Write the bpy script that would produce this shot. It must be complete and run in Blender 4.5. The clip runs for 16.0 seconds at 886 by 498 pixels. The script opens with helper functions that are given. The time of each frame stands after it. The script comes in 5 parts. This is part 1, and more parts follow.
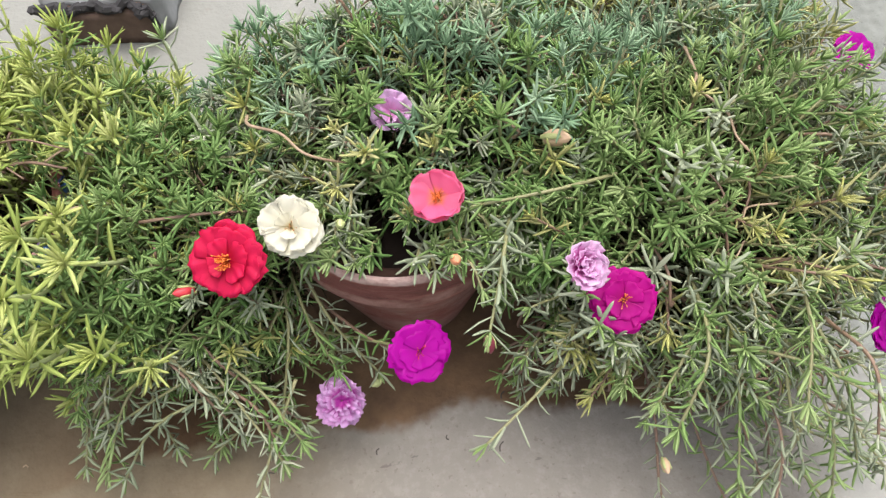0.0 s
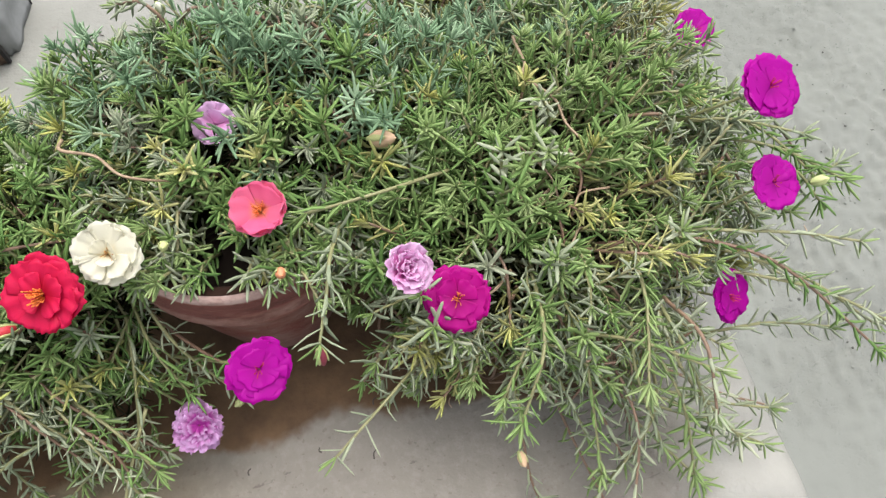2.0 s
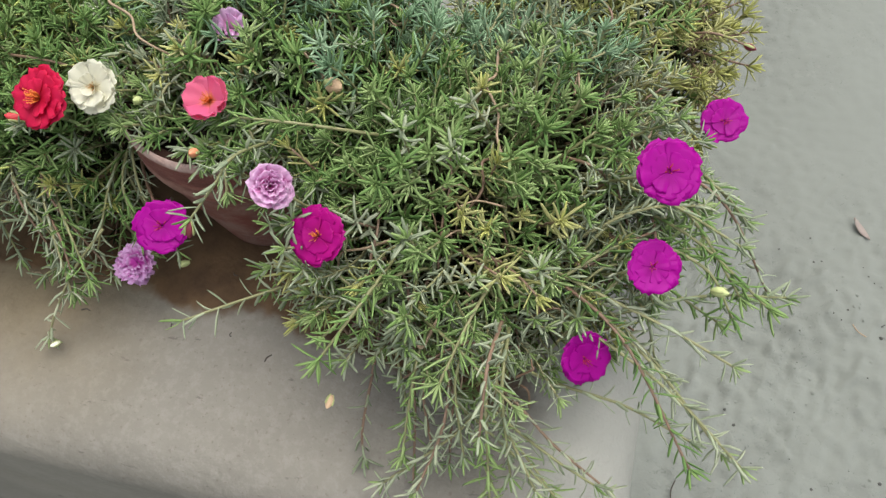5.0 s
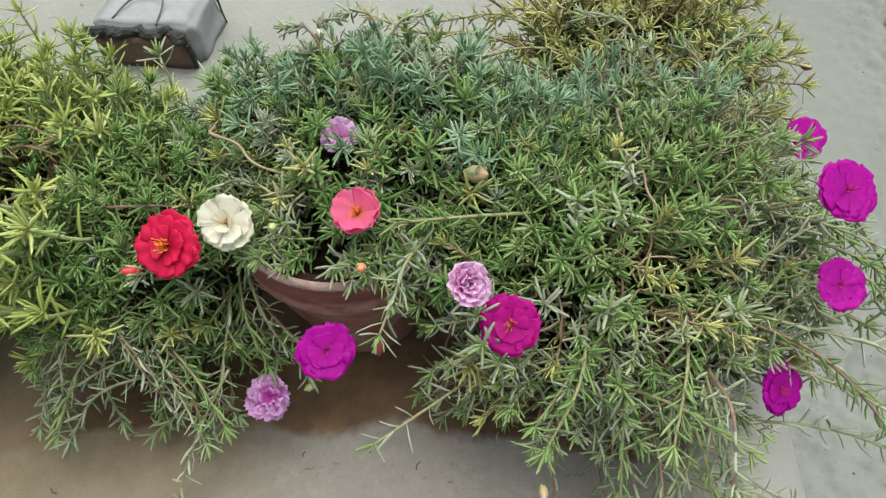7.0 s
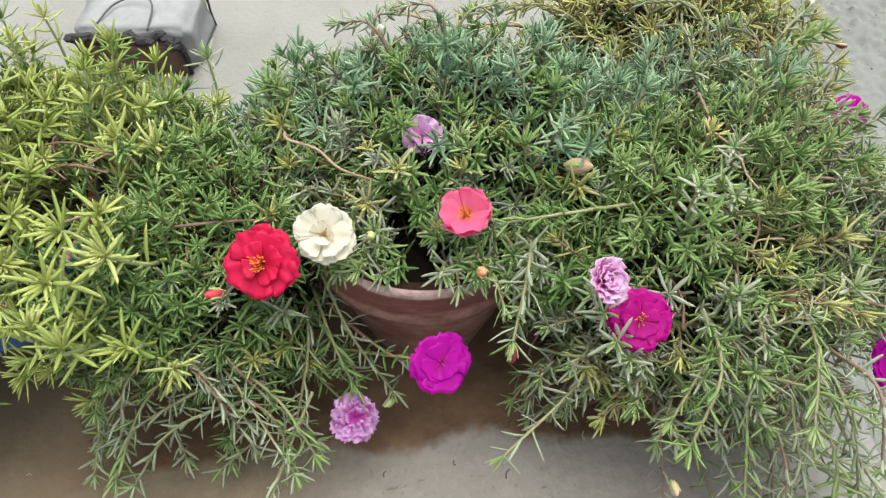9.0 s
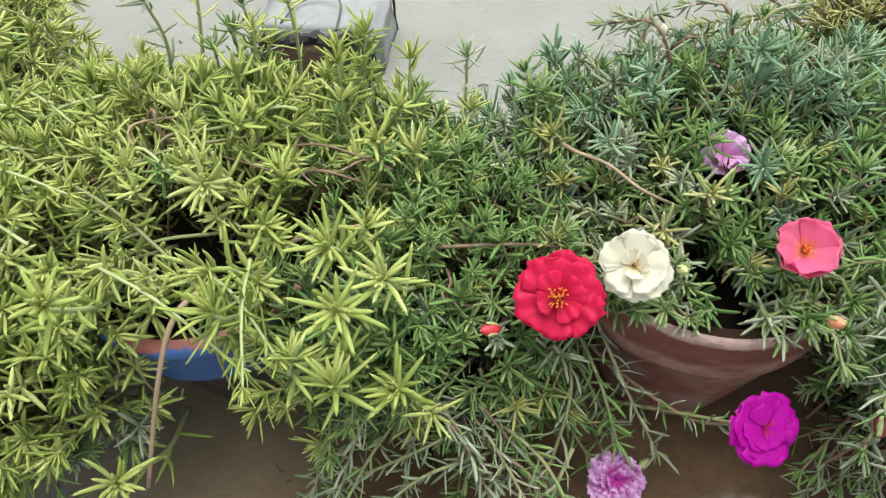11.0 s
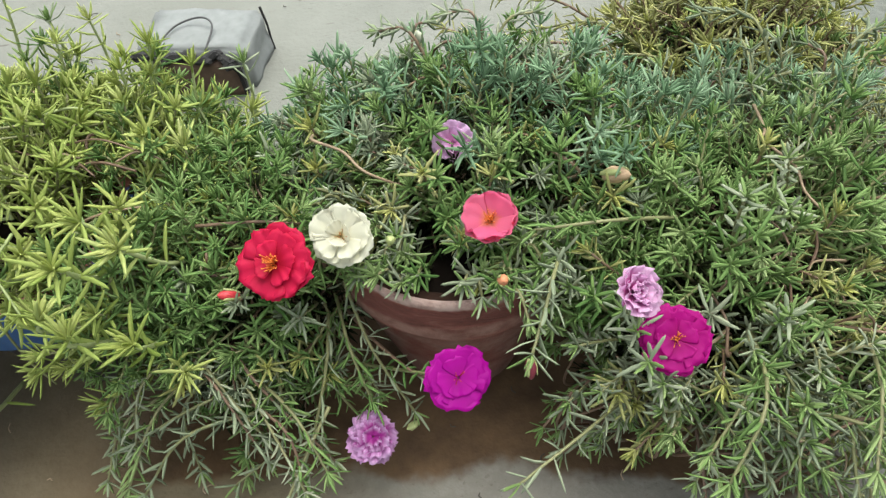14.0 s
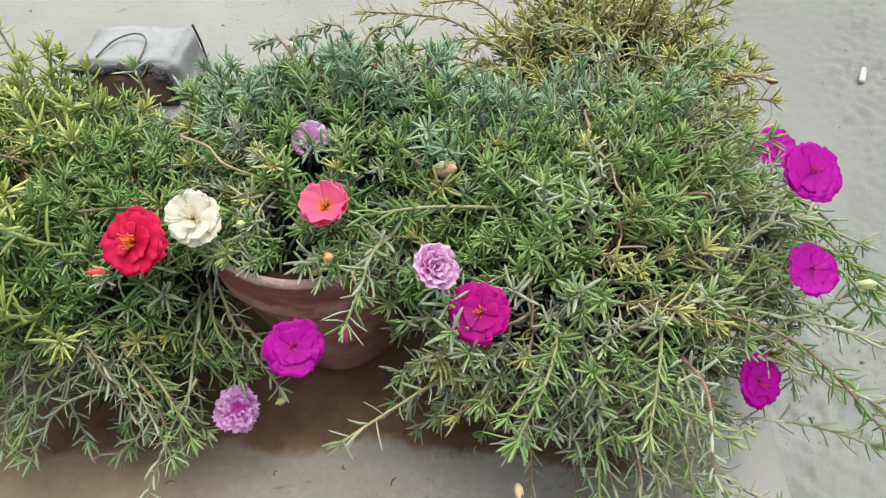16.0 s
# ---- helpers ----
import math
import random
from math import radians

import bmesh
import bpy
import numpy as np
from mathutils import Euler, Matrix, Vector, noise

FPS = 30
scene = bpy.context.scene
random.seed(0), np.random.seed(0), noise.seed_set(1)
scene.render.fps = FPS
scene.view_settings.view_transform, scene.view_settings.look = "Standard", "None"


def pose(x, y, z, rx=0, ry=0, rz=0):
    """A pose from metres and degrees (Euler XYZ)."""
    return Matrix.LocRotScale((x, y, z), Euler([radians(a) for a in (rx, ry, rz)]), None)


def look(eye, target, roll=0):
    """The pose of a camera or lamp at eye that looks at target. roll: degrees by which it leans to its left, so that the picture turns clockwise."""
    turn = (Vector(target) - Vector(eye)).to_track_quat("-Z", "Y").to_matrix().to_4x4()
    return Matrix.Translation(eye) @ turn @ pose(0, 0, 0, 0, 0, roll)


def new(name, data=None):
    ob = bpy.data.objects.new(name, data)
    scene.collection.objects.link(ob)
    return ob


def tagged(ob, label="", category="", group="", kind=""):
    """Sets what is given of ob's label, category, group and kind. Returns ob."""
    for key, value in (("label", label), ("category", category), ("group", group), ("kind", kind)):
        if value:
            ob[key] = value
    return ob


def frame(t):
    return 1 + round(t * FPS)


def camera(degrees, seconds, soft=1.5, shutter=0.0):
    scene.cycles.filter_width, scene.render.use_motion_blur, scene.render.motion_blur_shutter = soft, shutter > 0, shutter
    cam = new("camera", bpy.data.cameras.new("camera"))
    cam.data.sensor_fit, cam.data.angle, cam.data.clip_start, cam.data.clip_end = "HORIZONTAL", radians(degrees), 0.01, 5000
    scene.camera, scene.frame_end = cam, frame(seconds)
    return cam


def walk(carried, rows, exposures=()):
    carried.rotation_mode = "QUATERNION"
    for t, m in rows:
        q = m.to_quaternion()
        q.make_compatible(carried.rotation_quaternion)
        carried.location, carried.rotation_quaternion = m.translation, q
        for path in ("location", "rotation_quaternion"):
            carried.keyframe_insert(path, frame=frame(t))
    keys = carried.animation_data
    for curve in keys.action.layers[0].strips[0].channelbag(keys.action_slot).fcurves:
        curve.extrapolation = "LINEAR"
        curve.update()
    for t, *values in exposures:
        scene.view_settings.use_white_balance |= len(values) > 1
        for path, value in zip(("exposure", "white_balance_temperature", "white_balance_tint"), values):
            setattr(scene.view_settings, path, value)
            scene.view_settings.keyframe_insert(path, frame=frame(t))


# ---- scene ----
cam = camera(58.4, 16.0, soft=1.35)
PATH = [
    (0, (0.055, 0.064, 0.663), (-0.136, 0.97, -1.11), -9.7),
    (0.5, (0.054, 0.074, 0.66), (-0.096, 0.966, -1.124), -7.6),
    (1, (0.073, 0.076, 0.655), (-0.093, 0.979, -1.121), -10.0),
    (1.5, (0.1, 0.078, 0.656), (-0.056, 0.997, -1.114), -10.2),
    (2, (0.127, 0.076, 0.651), (0.074, 0.97, -1.137), -7.1),
    (2.5, (0.172, 0.103, 0.641), (0.162, 0.989, -1.152), -7.0),
    (2.8, (0.253, 0.095, 0.641), (0.184, 1.021, -1.13), -2.6),
    (3, (0.305, 0.065, 0.661), (0.094, 0.955, -1.118), -4.5),
    (3.5, (0.368, 0.041, 0.681), (-0.064, 0.922, -1.062), -9.0),
    (4, (0.368, 0.062, 0.673), (-0.137, 0.936, -1.053), -7.7),
    (4.2, (0.367, 0.074, 0.662), (-0.217, 0.875, -1.076), -11.1),
    (6.3, (0.324, 0.069, 0.669), (-0.19, 1.006, -1.022), -10.1),
    (6.5, (0.292, 0.055, 0.673), (-0.191, 1.024, -1.008), -10.0),
    (7, (0.174, 0.023, 0.678), (-0.213, 1.057, -0.989), -10.0),
    (7.5, (0.093, 0.008, 0.677), (-0.19, 1.065, -0.997), -7.7),
    (8, (0.061, -0.004, 0.676), (-0.2, 1.061, -0.997), -7.4),
    (8.2, (0.056, -0.003, 0.676), (-0.181, 1.077, -0.99), -6.7),
    (10.3, (-0.065, 0.054, 0.615), (-0.16, 1.084, -1.097), -1.1),
    (10.5, (-0.086, 0.055, 0.607), (-0.204, 1.082, -1.105), -1.6),
    (11, (-0.134, 0.047, 0.602), (-0.416, 1.152, -1.041), -5.8),
    (11.5, (-0.198, 0.028, 0.609), (-0.64, 1.181, -0.965), -9.0),
    (12, (-0.231, 0.001, 0.627), (-0.761, 1.169, -0.908), -9.1),
    (12.5, (-0.181, 0.006, 0.624), (-0.652, 1.161, -0.94), -8.8),
    (13, (-0.091, 0.021, 0.627), (-0.501, 1.182, -0.949), -9.4),
    (13.5, (0.006, 0.022, 0.624), (-0.378, 1.18, -0.961), -8.3),
    (14, (0.065, 0.014, 0.62), (-0.295, 1.166, -0.974), -9.0),
    (14.5, (0.121, 0.01, 0.619), (-0.202, 1.166, -0.981), -6.7),
    (15, (0.174, 0.007, 0.622), (-0.215, 1.17, -0.958), -8.9),
    (15.5, (0.19, -0.015, 0.627), (-0.215, 1.161, -0.939), -9.1),
    (16, (0.197, -0.022, 0.636), (-0.197, 1.181, -0.913), -8.8),
]
EXPOSURES = [
    (0, 1.22, 6500, 16), (2, 1.14, 6500, 14), (2.6, 1.00, 6500, 13), (3, 0.78, 6500, 13), (3.5, 0.83, 6500, 13), (6.5, 0.84, 6500, 7), (8, 1.03, 6500, 12),
    (10.5, 1.18, 6500, 11), (11.3, 0.96, 6500, 6), (12, 0.70, 6500, 3), (12.6, 0.64, 6500, 3), (13.5, 0.84, 6500, 3), (15, 1.06, 6500, 10), (16, 1.07, 6500, 12),
]
walk(cam, [(t, look(eye, target, roll)) for t, eye, target, roll in PATH], exposures=EXPOSURES)

# ---- light: a bright overcast sky over an open yard ----
SUN_UP, SUN_TURN = 78.0, 30.0
world = bpy.data.worlds.new("sky")
scene.world = world
world.use_nodes = True
wn = world.node_tree
sky = wn.nodes.new("ShaderNodeTexSky")
sky.sky_type, sky.sun_disc = "NISHITA", False
sky.sun_elevation, sky.sun_rotation = radians(SUN_UP), radians(SUN_TURN)
sky.air_density, sky.dust_density, sky.ozone_density = 1.0, 4.0, 1.0
wn.nodes["Background"].inputs["Strength"].default_value = 0.155
cloud = wn.nodes.new("ShaderNodeHueSaturation")
cloud.inputs["Saturation"].default_value = 0.3
wn.links.new(sky.outputs[0], cloud.inputs["Color"])
wn.links.new(cloud.outputs[0], wn.nodes["Background"].inputs["Color"])
sun = new("sun", bpy.data.lights.new("sun", "SUN"))
sun.data.energy, sun.data.angle, sun.data.color = 1.4, radians(50), (1.0, 0.97, 0.91)
sun.matrix_world = look((0, 0, 5), Vector((0, 0, 5)) - 4 * Vector((math.sin(radians(SUN_TURN)) * math.cos(radians(SUN_UP)), math.cos(radians(SUN_TURN)) * math.cos(radians(SUN_UP)), math.sin(radians(SUN_UP)))))


# ---- materials ----
class Nodes:
    """A material's node tree, with short ways to add nodes."""

    def __init__(self, name, rough=0.6):
        self.mat = bpy.data.materials.new(name)
        self.mat.use_nodes = True
        self.t = self.mat.node_tree
        self.bsdf = self.t.nodes["Principled BSDF"]
        self.bsdf.inputs["Roughness"].default_value = rough
        self.coord = self.t.nodes.new("ShaderNodeTexCoord")

    def link(self, a, b):
        self.t.links.new(a, b)

    def noise(self, scale, detail=4.0, rough=0.55, source=None, distortion=0.0):
        n = self.t.nodes.new("ShaderNodeTexNoise")
        n.inputs["Scale"].default_value, n.inputs["Detail"].default_value = scale, detail
        n.inputs["Roughness"].default_value, n.inputs["Distortion"].default_value = rough, distortion
        self.link(source or self.coord.outputs["Object"], n.inputs["Vector"])
        return n.outputs["Fac"]

    def ramp(self, fac, stops):
        r = self.t.nodes.new("ShaderNodeValToRGB")
        while len(r.color_ramp.elements) < len(stops):
            r.color_ramp.elements.new(0.5)
        for e, (p, c) in zip(r.color_ramp.elements, stops):
            e.position, e.color = p, (*c, 1) if len(c) == 3 else c
        self.link(fac, r.inputs["Fac"])
        return r.outputs["Color"]

    def mix(self, fac, a, b, mode="MIX"):
        m = self.t.nodes.new("ShaderNodeMix")
        m.data_type, m.blend_type = "RGBA", mode
        for socket, value in ((m.inputs[0], fac), (m.inputs[6], a), (m.inputs[7], b)):
            if isinstance(value, (int, float)):
                socket.default_value = value
            elif isinstance(value, tuple):
                socket.default_value = (*value, 1)
            else:
                self.link(value, socket)
        return m.outputs[2]

    def math(self, op, a, b=0.0, c=0.0):
        m = self.t.nodes.new("ShaderNodeMath")
        m.operation = op
        for socket, value in zip(m.inputs, (a, b, c)):
            if isinstance(value, (int, float)):
                socket.default_value = value
            else:
                self.link(value, socket)
        return m.outputs[0]

    def step(self, value, lo, hi):
        m = self.t.nodes.new("ShaderNodeMapRange")
        m.interpolation_type = "SMOOTHSTEP"
        m.inputs[1].default_value, m.inputs[2].default_value = lo, hi
        self.link(value, m.inputs[0])
        return m.outputs[0]

    def axes(self):
        s = self.t.nodes.new("ShaderNodeSeparateXYZ")
        self.link(self.coord.outputs["Object"], s.inputs[0])
        return s.outputs

    def colour(self, c):
        if isinstance(c, tuple):
            self.bsdf.inputs["Base Color"].default_value = (*c, 1)
        else:
            self.link(c, self.bsdf.inputs["Base Color"])
        return self

    def bump(self, height, strength=0.3, distance=0.002):
        b = self.t.nodes.new("ShaderNodeBump")
        b.inputs["Strength"].default_value, b.inputs["Distance"].default_value = strength, distance
        self.link(height, b.inputs["Height"])
        self.link(b.outputs[0], self.bsdf.inputs["Normal"])
        return self

    def random_object(self):
        return self.t.nodes.new("ShaderNodeObjectInfo").outputs["Random"]

    def random_island(self):
        return self.t.nodes.new("ShaderNodeNewGeometry").outputs["Random Per Island"]


def leaf_material(name, dark, mid, light, rough=0.6):
    """Fleshy needle leaves: a tone for each shoot, a smaller shift for each leaf, a little light let through."""
    n = Nodes(name, rough)
    tone = n.math("ADD", n.math("MULTIPLY", n.random_object(), 0.6), n.math("MULTIPLY", n.random_island(), 0.4))
    col = n.ramp(tone, [(0.08, dark), (0.5, mid), (0.92, light)])
    col = n.mix(n.math("MULTIPLY", n.noise(260, 2), 0.35), col, tuple(0.6 * v for v in mid))
    n.colour(col)
    n.bsdf.inputs["Specular IOR Level"].default_value = 0.16
    glow = n.t.nodes.new("ShaderNodeBsdfTranslucent")
    n.link(col, glow.inputs["Color"])
    both = n.t.nodes.new("ShaderNodeMixShader")
    both.inputs[0].default_value = 0.22
    n.link(n.bsdf.outputs[0], both.inputs[1])
    n.link(glow.outputs[0], both.inputs[2])
    n.link(both.outputs[0], n.t.nodes["Material Output"].inputs["Surface"])
    return n.mat


def petal_material(name, base, edge, vein, spread):
    """Thin petals with fine streaks that run outwards from the claw."""
    n = Nodes(name, 0.5)
    stretch = n.t.nodes.new("ShaderNodeMapping")
    stretch.inputs["Scale"].default_value = (420, 40, 60)
    n.link(n.coord.outputs["Object"], stretch.inputs["Vector"])
    streak = n.noise(1.0, 3, source=stretch.outputs[0])
    reach = n.step(n.axes()[1], *spread)
    col = n.mix(reach, base, edge)
    col = n.mix(n.math("MULTIPLY", n.step(streak, 0.45, 0.75), 0.55), col, vein)
    col = n.mix(n.math("MULTIPLY", n.random_object(), 0.18), col, tuple(0.7 * v for v in base))
    n.colour(col)
    n.bsdf.inputs["Specular IOR Level"].default_value = 0.25
    glow = n.t.nodes.new("ShaderNodeBsdfTranslucent")
    n.link(col, glow.inputs["Color"])
    both = n.t.nodes.new("ShaderNodeMixShader")
    both.inputs[0].default_value = 0.60
    n.link(n.bsdf.outputs[0], both.inputs[1])
    n.link(glow.outputs[0], both.inputs[2])
    n.link(both.outputs[0], n.t.nodes["Material Output"].inputs["Surface"])
    return n.mat


def stem_material(name, a, b):
    n = Nodes(name, 0.55)
    n.colour(n.mix(n.noise(60, 3), n.ramp(n.random_object(), [(0, a), (1, b)]), a))
    return n.bump(n.noise(400, 3), 0.3, 0.0006).mat


def plain_material(name, c, rough=0.6, spread=0.25, gloss=0.5):
    n = Nodes(name, rough)
    n.bsdf.inputs["Specular IOR Level"].default_value = gloss
    n.colour(n.mix(n.noise(90, 4), c, tuple(v * (1 - spread) for v in c)))
    return n.bump(n.noise(300, 3), 0.2, 0.0005).mat


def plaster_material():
    """Smooth cement plaster, brighter light painted into its back half, with a muddy brown tide line where the pots are
    watered.
    """
    n = Nodes("cement_plaster", 0.8)
    n.bsdf.inputs["Specular IOR Level"].default_value = 0.25
    ax = n.axes()
    base = n.ramp(n.noise(3.2, 6, 0.6), [(0.3, (0.145, 0.136, 0.114)), (0.7, (0.210, 0.198, 0.168))])
    base = n.mix(n.math("MULTIPLY", n.step(n.noise(38, 5), 0.52, 0.75), 0.3), base, (0.16, 0.145, 0.125))
    specks = n.step(n.noise(210, 2, 0.5), 0.64, 0.70)
    base = n.mix(n.math("MULTIPLY", specks, 0.5), base, (0.12, 0.10, 0.08))
    base = n.mix(n.math("MULTIPLY", n.step(n.noise(85, 6, 0.75), 0.45, 0.65), 0.2), base, (0.30, 0.285, 0.255))
    # stronger light behind the pots, painted as a paler plaster colour
    back_lit = n.step(n.math("ADD", ax[1], n.math("MULTIPLY", n.noise(5, 5), 0.16)), 0.52, 0.70)
    base = n.mix(n.math("MULTIPLY", back_lit, 0.85), base, n.ramp(n.noise(6, 6, 0.6), [(0.3, (0.186, 0.193, 0.172)), (0.7, (0.242, 0.250, 0.224))]))
    base = n.mix(n.math("MULTIPLY", n.step(n.noise(55, 4, 0.7), 0.60, 0.70), 0.35), base, (0.17, 0.15, 0.13))
    scuffs = n.t.nodes.new("ShaderNodeMapping")
    scuffs.inputs["Scale"].default_value = (22, 75, 40)
    n.link(n.coord.outputs["Object"], scuffs.inputs["Vector"])
    base = n.mix(n.math("MULTIPLY", n.step(n.noise(1.0, 4, 0.6, scuffs.outputs[0], 0.8), 0.66, 0.70), 0.6), base, (0.085, 0.075, 0.062))
    white = n.step(n.math("ADD", ax[0], n.math("MULTIPLY", n.noise(9, 4), 0.12)), 0.36, 0.42)
    base = n.mix(n.math("MULTIPLY", white, 0.7), base, (0.33, 0.335, 0.302))
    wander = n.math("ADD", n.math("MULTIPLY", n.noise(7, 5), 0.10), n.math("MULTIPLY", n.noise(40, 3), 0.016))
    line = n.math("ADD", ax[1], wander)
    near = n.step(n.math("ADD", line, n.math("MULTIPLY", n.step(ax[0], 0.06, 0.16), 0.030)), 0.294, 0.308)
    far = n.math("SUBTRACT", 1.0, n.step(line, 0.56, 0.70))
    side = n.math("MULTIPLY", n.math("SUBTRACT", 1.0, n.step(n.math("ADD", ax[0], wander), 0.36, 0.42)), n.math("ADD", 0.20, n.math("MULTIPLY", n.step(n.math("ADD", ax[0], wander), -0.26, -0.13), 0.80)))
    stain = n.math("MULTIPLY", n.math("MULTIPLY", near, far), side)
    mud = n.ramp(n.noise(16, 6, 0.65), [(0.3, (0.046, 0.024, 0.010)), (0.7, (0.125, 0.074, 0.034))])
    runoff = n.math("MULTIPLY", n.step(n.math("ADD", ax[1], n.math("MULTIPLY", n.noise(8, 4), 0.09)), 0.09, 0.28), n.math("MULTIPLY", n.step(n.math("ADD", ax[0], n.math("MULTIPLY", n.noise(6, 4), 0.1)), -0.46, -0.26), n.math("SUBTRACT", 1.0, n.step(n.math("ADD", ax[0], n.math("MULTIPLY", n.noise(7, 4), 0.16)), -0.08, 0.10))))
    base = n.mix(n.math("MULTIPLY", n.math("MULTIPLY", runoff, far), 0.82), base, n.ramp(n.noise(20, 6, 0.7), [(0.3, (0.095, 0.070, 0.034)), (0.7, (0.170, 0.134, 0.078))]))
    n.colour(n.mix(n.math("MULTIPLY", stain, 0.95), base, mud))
    h = n.math("ADD", n.math("MULTIPLY", n.noise(14, 5), 1.0), n.math("ADD", n.math("MULTIPLY", n.noise(150, 5), 0.5), n.math("MULTIPLY", stain, 0.35)))
    return n.bump(h, 0.5, 0.005).mat


def soil_ground_material():
    """Trodden green-grey sandy earth: smooth stretches, and patches broken into small crumbs and ridges."""
    n = Nodes("dry_grey_earth", 0.95)
    n.bsdf.inputs["Specular IOR Level"].default_value = 0.2
    patch = n.step(n.math("ADD", n.noise(2.4, 4, 0.6), n.math("MULTIPLY", n.noise(9, 3), 0.35)), 0.58, 0.80)
    base = n.ramp(n.noise(1.6, 6, 0.6), [(0.3, (0.158, 0.168, 0.150)), (0.7, (0.176, 0.188, 0.168))])
    crumbs = n.noise(95, 6, 0.72, distortion=0.8)
    pits = n.math("MULTIPLY", patch, n.step(crumbs, 0.60, 0.63))
    base = n.mix(n.math("MULTIPLY", pits, 0.55), base, (0.095, 0.102, 0.091))
    base = n.mix(n.math("MULTIPLY", n.math("MULTIPLY", patch, n.step(n.noise(50, 4, 0.6), 0.56, 0.70)), 0.3), base, (0.215, 0.23, 0.20))
    base = n.mix(n.math("MULTIPLY", n.step(n.noise(22, 5, 0.7), 0.55, 0.75), 0.14), base, (0.13, 0.138, 0.12))
    n.colour(base)
    h = n.math("ADD", n.math("MULTIPLY", n.noise(18, 6, 0.6), 0.5), n.math("MULTIPLY", n.math("MULTIPLY", crumbs, patch), -0.7))
    return n.bump(h, 0.7, 0.007).mat


def terracotta_material():
    """Old terracotta: a pale scoured lip, a maroon band under it, and brushed pale patches down the wall."""
    n = Nodes("old_terracotta", 0.7)
    ax = n.axes()
    bands = n.t.nodes.new("ShaderNodeMapping")
    bands.inputs["Scale"].default_value = (20, 20, 70)
    n.link(n.coord.outputs["Object"], bands.inputs["Vector"])
    strata = n.noise(1.0, 8, 0.78, bands.outputs[0], 0.9)
    col = n.ramp(strata, [(0.36, (0.075, 0.014, 0.010)), (0.52, (0.190, 0.054, 0.040)), (0.66, (0.31, 0.150, 0.115))])
    wander = n.math("ADD", ax[2], n.math("MULTIPLY", n.math("SUBTRACT", n.noise(24, 5), 0.5), 0.020))
    low = n.math("SUBTRACT", 1.0, n.step(wander, 0.126, 0.134))
    bowl = n.ramp(n.noise(26, 6, 0.7), [(0.38, (0.125, 0.030, 0.020)), (0.50, (0.165, 0.080, 0.062)), (0.62, (0.210, 0.145, 0.118))])
    col = n.mix(n.math("MULTIPLY", low, 0.70), col, bowl)
    band = n.math("MULTIPLY", n.step(wander, 0.131, 0.136), n.math("SUBTRACT", 1.0, n.step(wander, 0.142, 0.150)))
    col = n.mix(n.math("MULTIPLY", band, 0.7), col, n.ramp(n.noise(40, 5, 0.7), [(0.36, (0.13, 0.050, 0.036)), (0.58, (0.30, 0.180, 0.145))]))
    maroon = n.math("MULTIPLY", n.step(wander, 0.146, 0.152), n.math("SUBTRACT", 1.0, n.step(wander, 0.166, 0.172)))
    col = n.mix(n.math("MULTIPLY", maroon, 0.5), col, (0.095, 0.028, 0.022))
    lip = n.step(wander, 0.1705, 0.1740)
    pale = n.ramp(n.noise(55, 5, 0.7), [(0.30, (0.15, 0.080, 0.062)), (0.58, (0.37, 0.275, 0.235))])
    col = n.mix(n.math("MULTIPLY", lip, 0.85), col, pale)
    n.colour(n.mix(n.math("MULTIPLY", n.step(n.noise(120, 4, 0.7), 0.6, 0.7), 0.45), col, (0.05, 0.022, 0.016)))
    return n.bump(n.math("ADD", strata, n.math("MULTIPLY", n.noise(220, 3), 0.4)), 0.6, 0.002).mat


def blue_paint_material():
    n = Nodes("blue_paint_on_terracotta", 0.42)
    col = n.ramp(n.noise(14, 5), [(0.3, (0.025, 0.085, 0.27)), (0.7, (0.065, 0.17, 0.43))])
    worn = n.step(n.math("ADD", n.axes()[2], n.math("MULTIPLY", n.noise(35, 5), 0.03)), 0.1925, 0.1955)
    col = n.mix(worn, col, (0.28, 0.10, 0.07))
    col = n.mix(n.step(n.noise(70, 4), 0.68, 0.74), col, (0.30, 0.20, 0.17))
    # deep shade below the collar, painted near-black on the lower wall
    low_shade = n.math("SUBTRACT", 1.0, n.step(n.math("ADD", n.axes()[2], n.math("MULTIPLY", n.noise(22, 4), 0.05)), 0.125, 0.145))
    n.colour(n.mix(n.math("MULTIPLY", low_shade, 0.97), col, (0.032, 0.022, 0.016)))
    return n.bump(n.noise(120, 4), 0.2, 0.001).mat


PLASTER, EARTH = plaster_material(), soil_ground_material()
TERRACOTTA, BLUE = terracotta_material(), blue_paint_material()
# inner pot wall, much darker than the clay outside
INNER_CLAY = plain_material("dark_inner_clay", (0.030, 0.016, 0.011), 1.0, 0.5, 0.1)
POTTING = plain_material("dark_potting_soil", (0.011, 0.008, 0.006), 1.0, 0.5, 0.1)
LIME = leaf_material("lime_leaf", (0.190, 0.268, 0.050), (0.362, 0.440, 0.120), (0.515, 0.570, 0.225))
GREEN = leaf_material("green_leaf", (0.085, 0.178, 0.047), (0.184, 0.296, 0.093), (0.318, 0.398, 0.176))
GREY = leaf_material("blue_green_leaf", (0.195, 0.240, 0.150), (0.315, 0.368, 0.240), (0.450, 0.475, 0.345))
SILVER = leaf_material("silver_green_leaf", (0.130, 0.235, 0.125), (0.235, 0.365, 0.210), (0.365, 0.490, 0.325))
OLIVE = leaf_material("olive_leaf", (0.218, 0.235, 0.076), (0.386, 0.395, 0.151), (0.521, 0.512, 0.252))
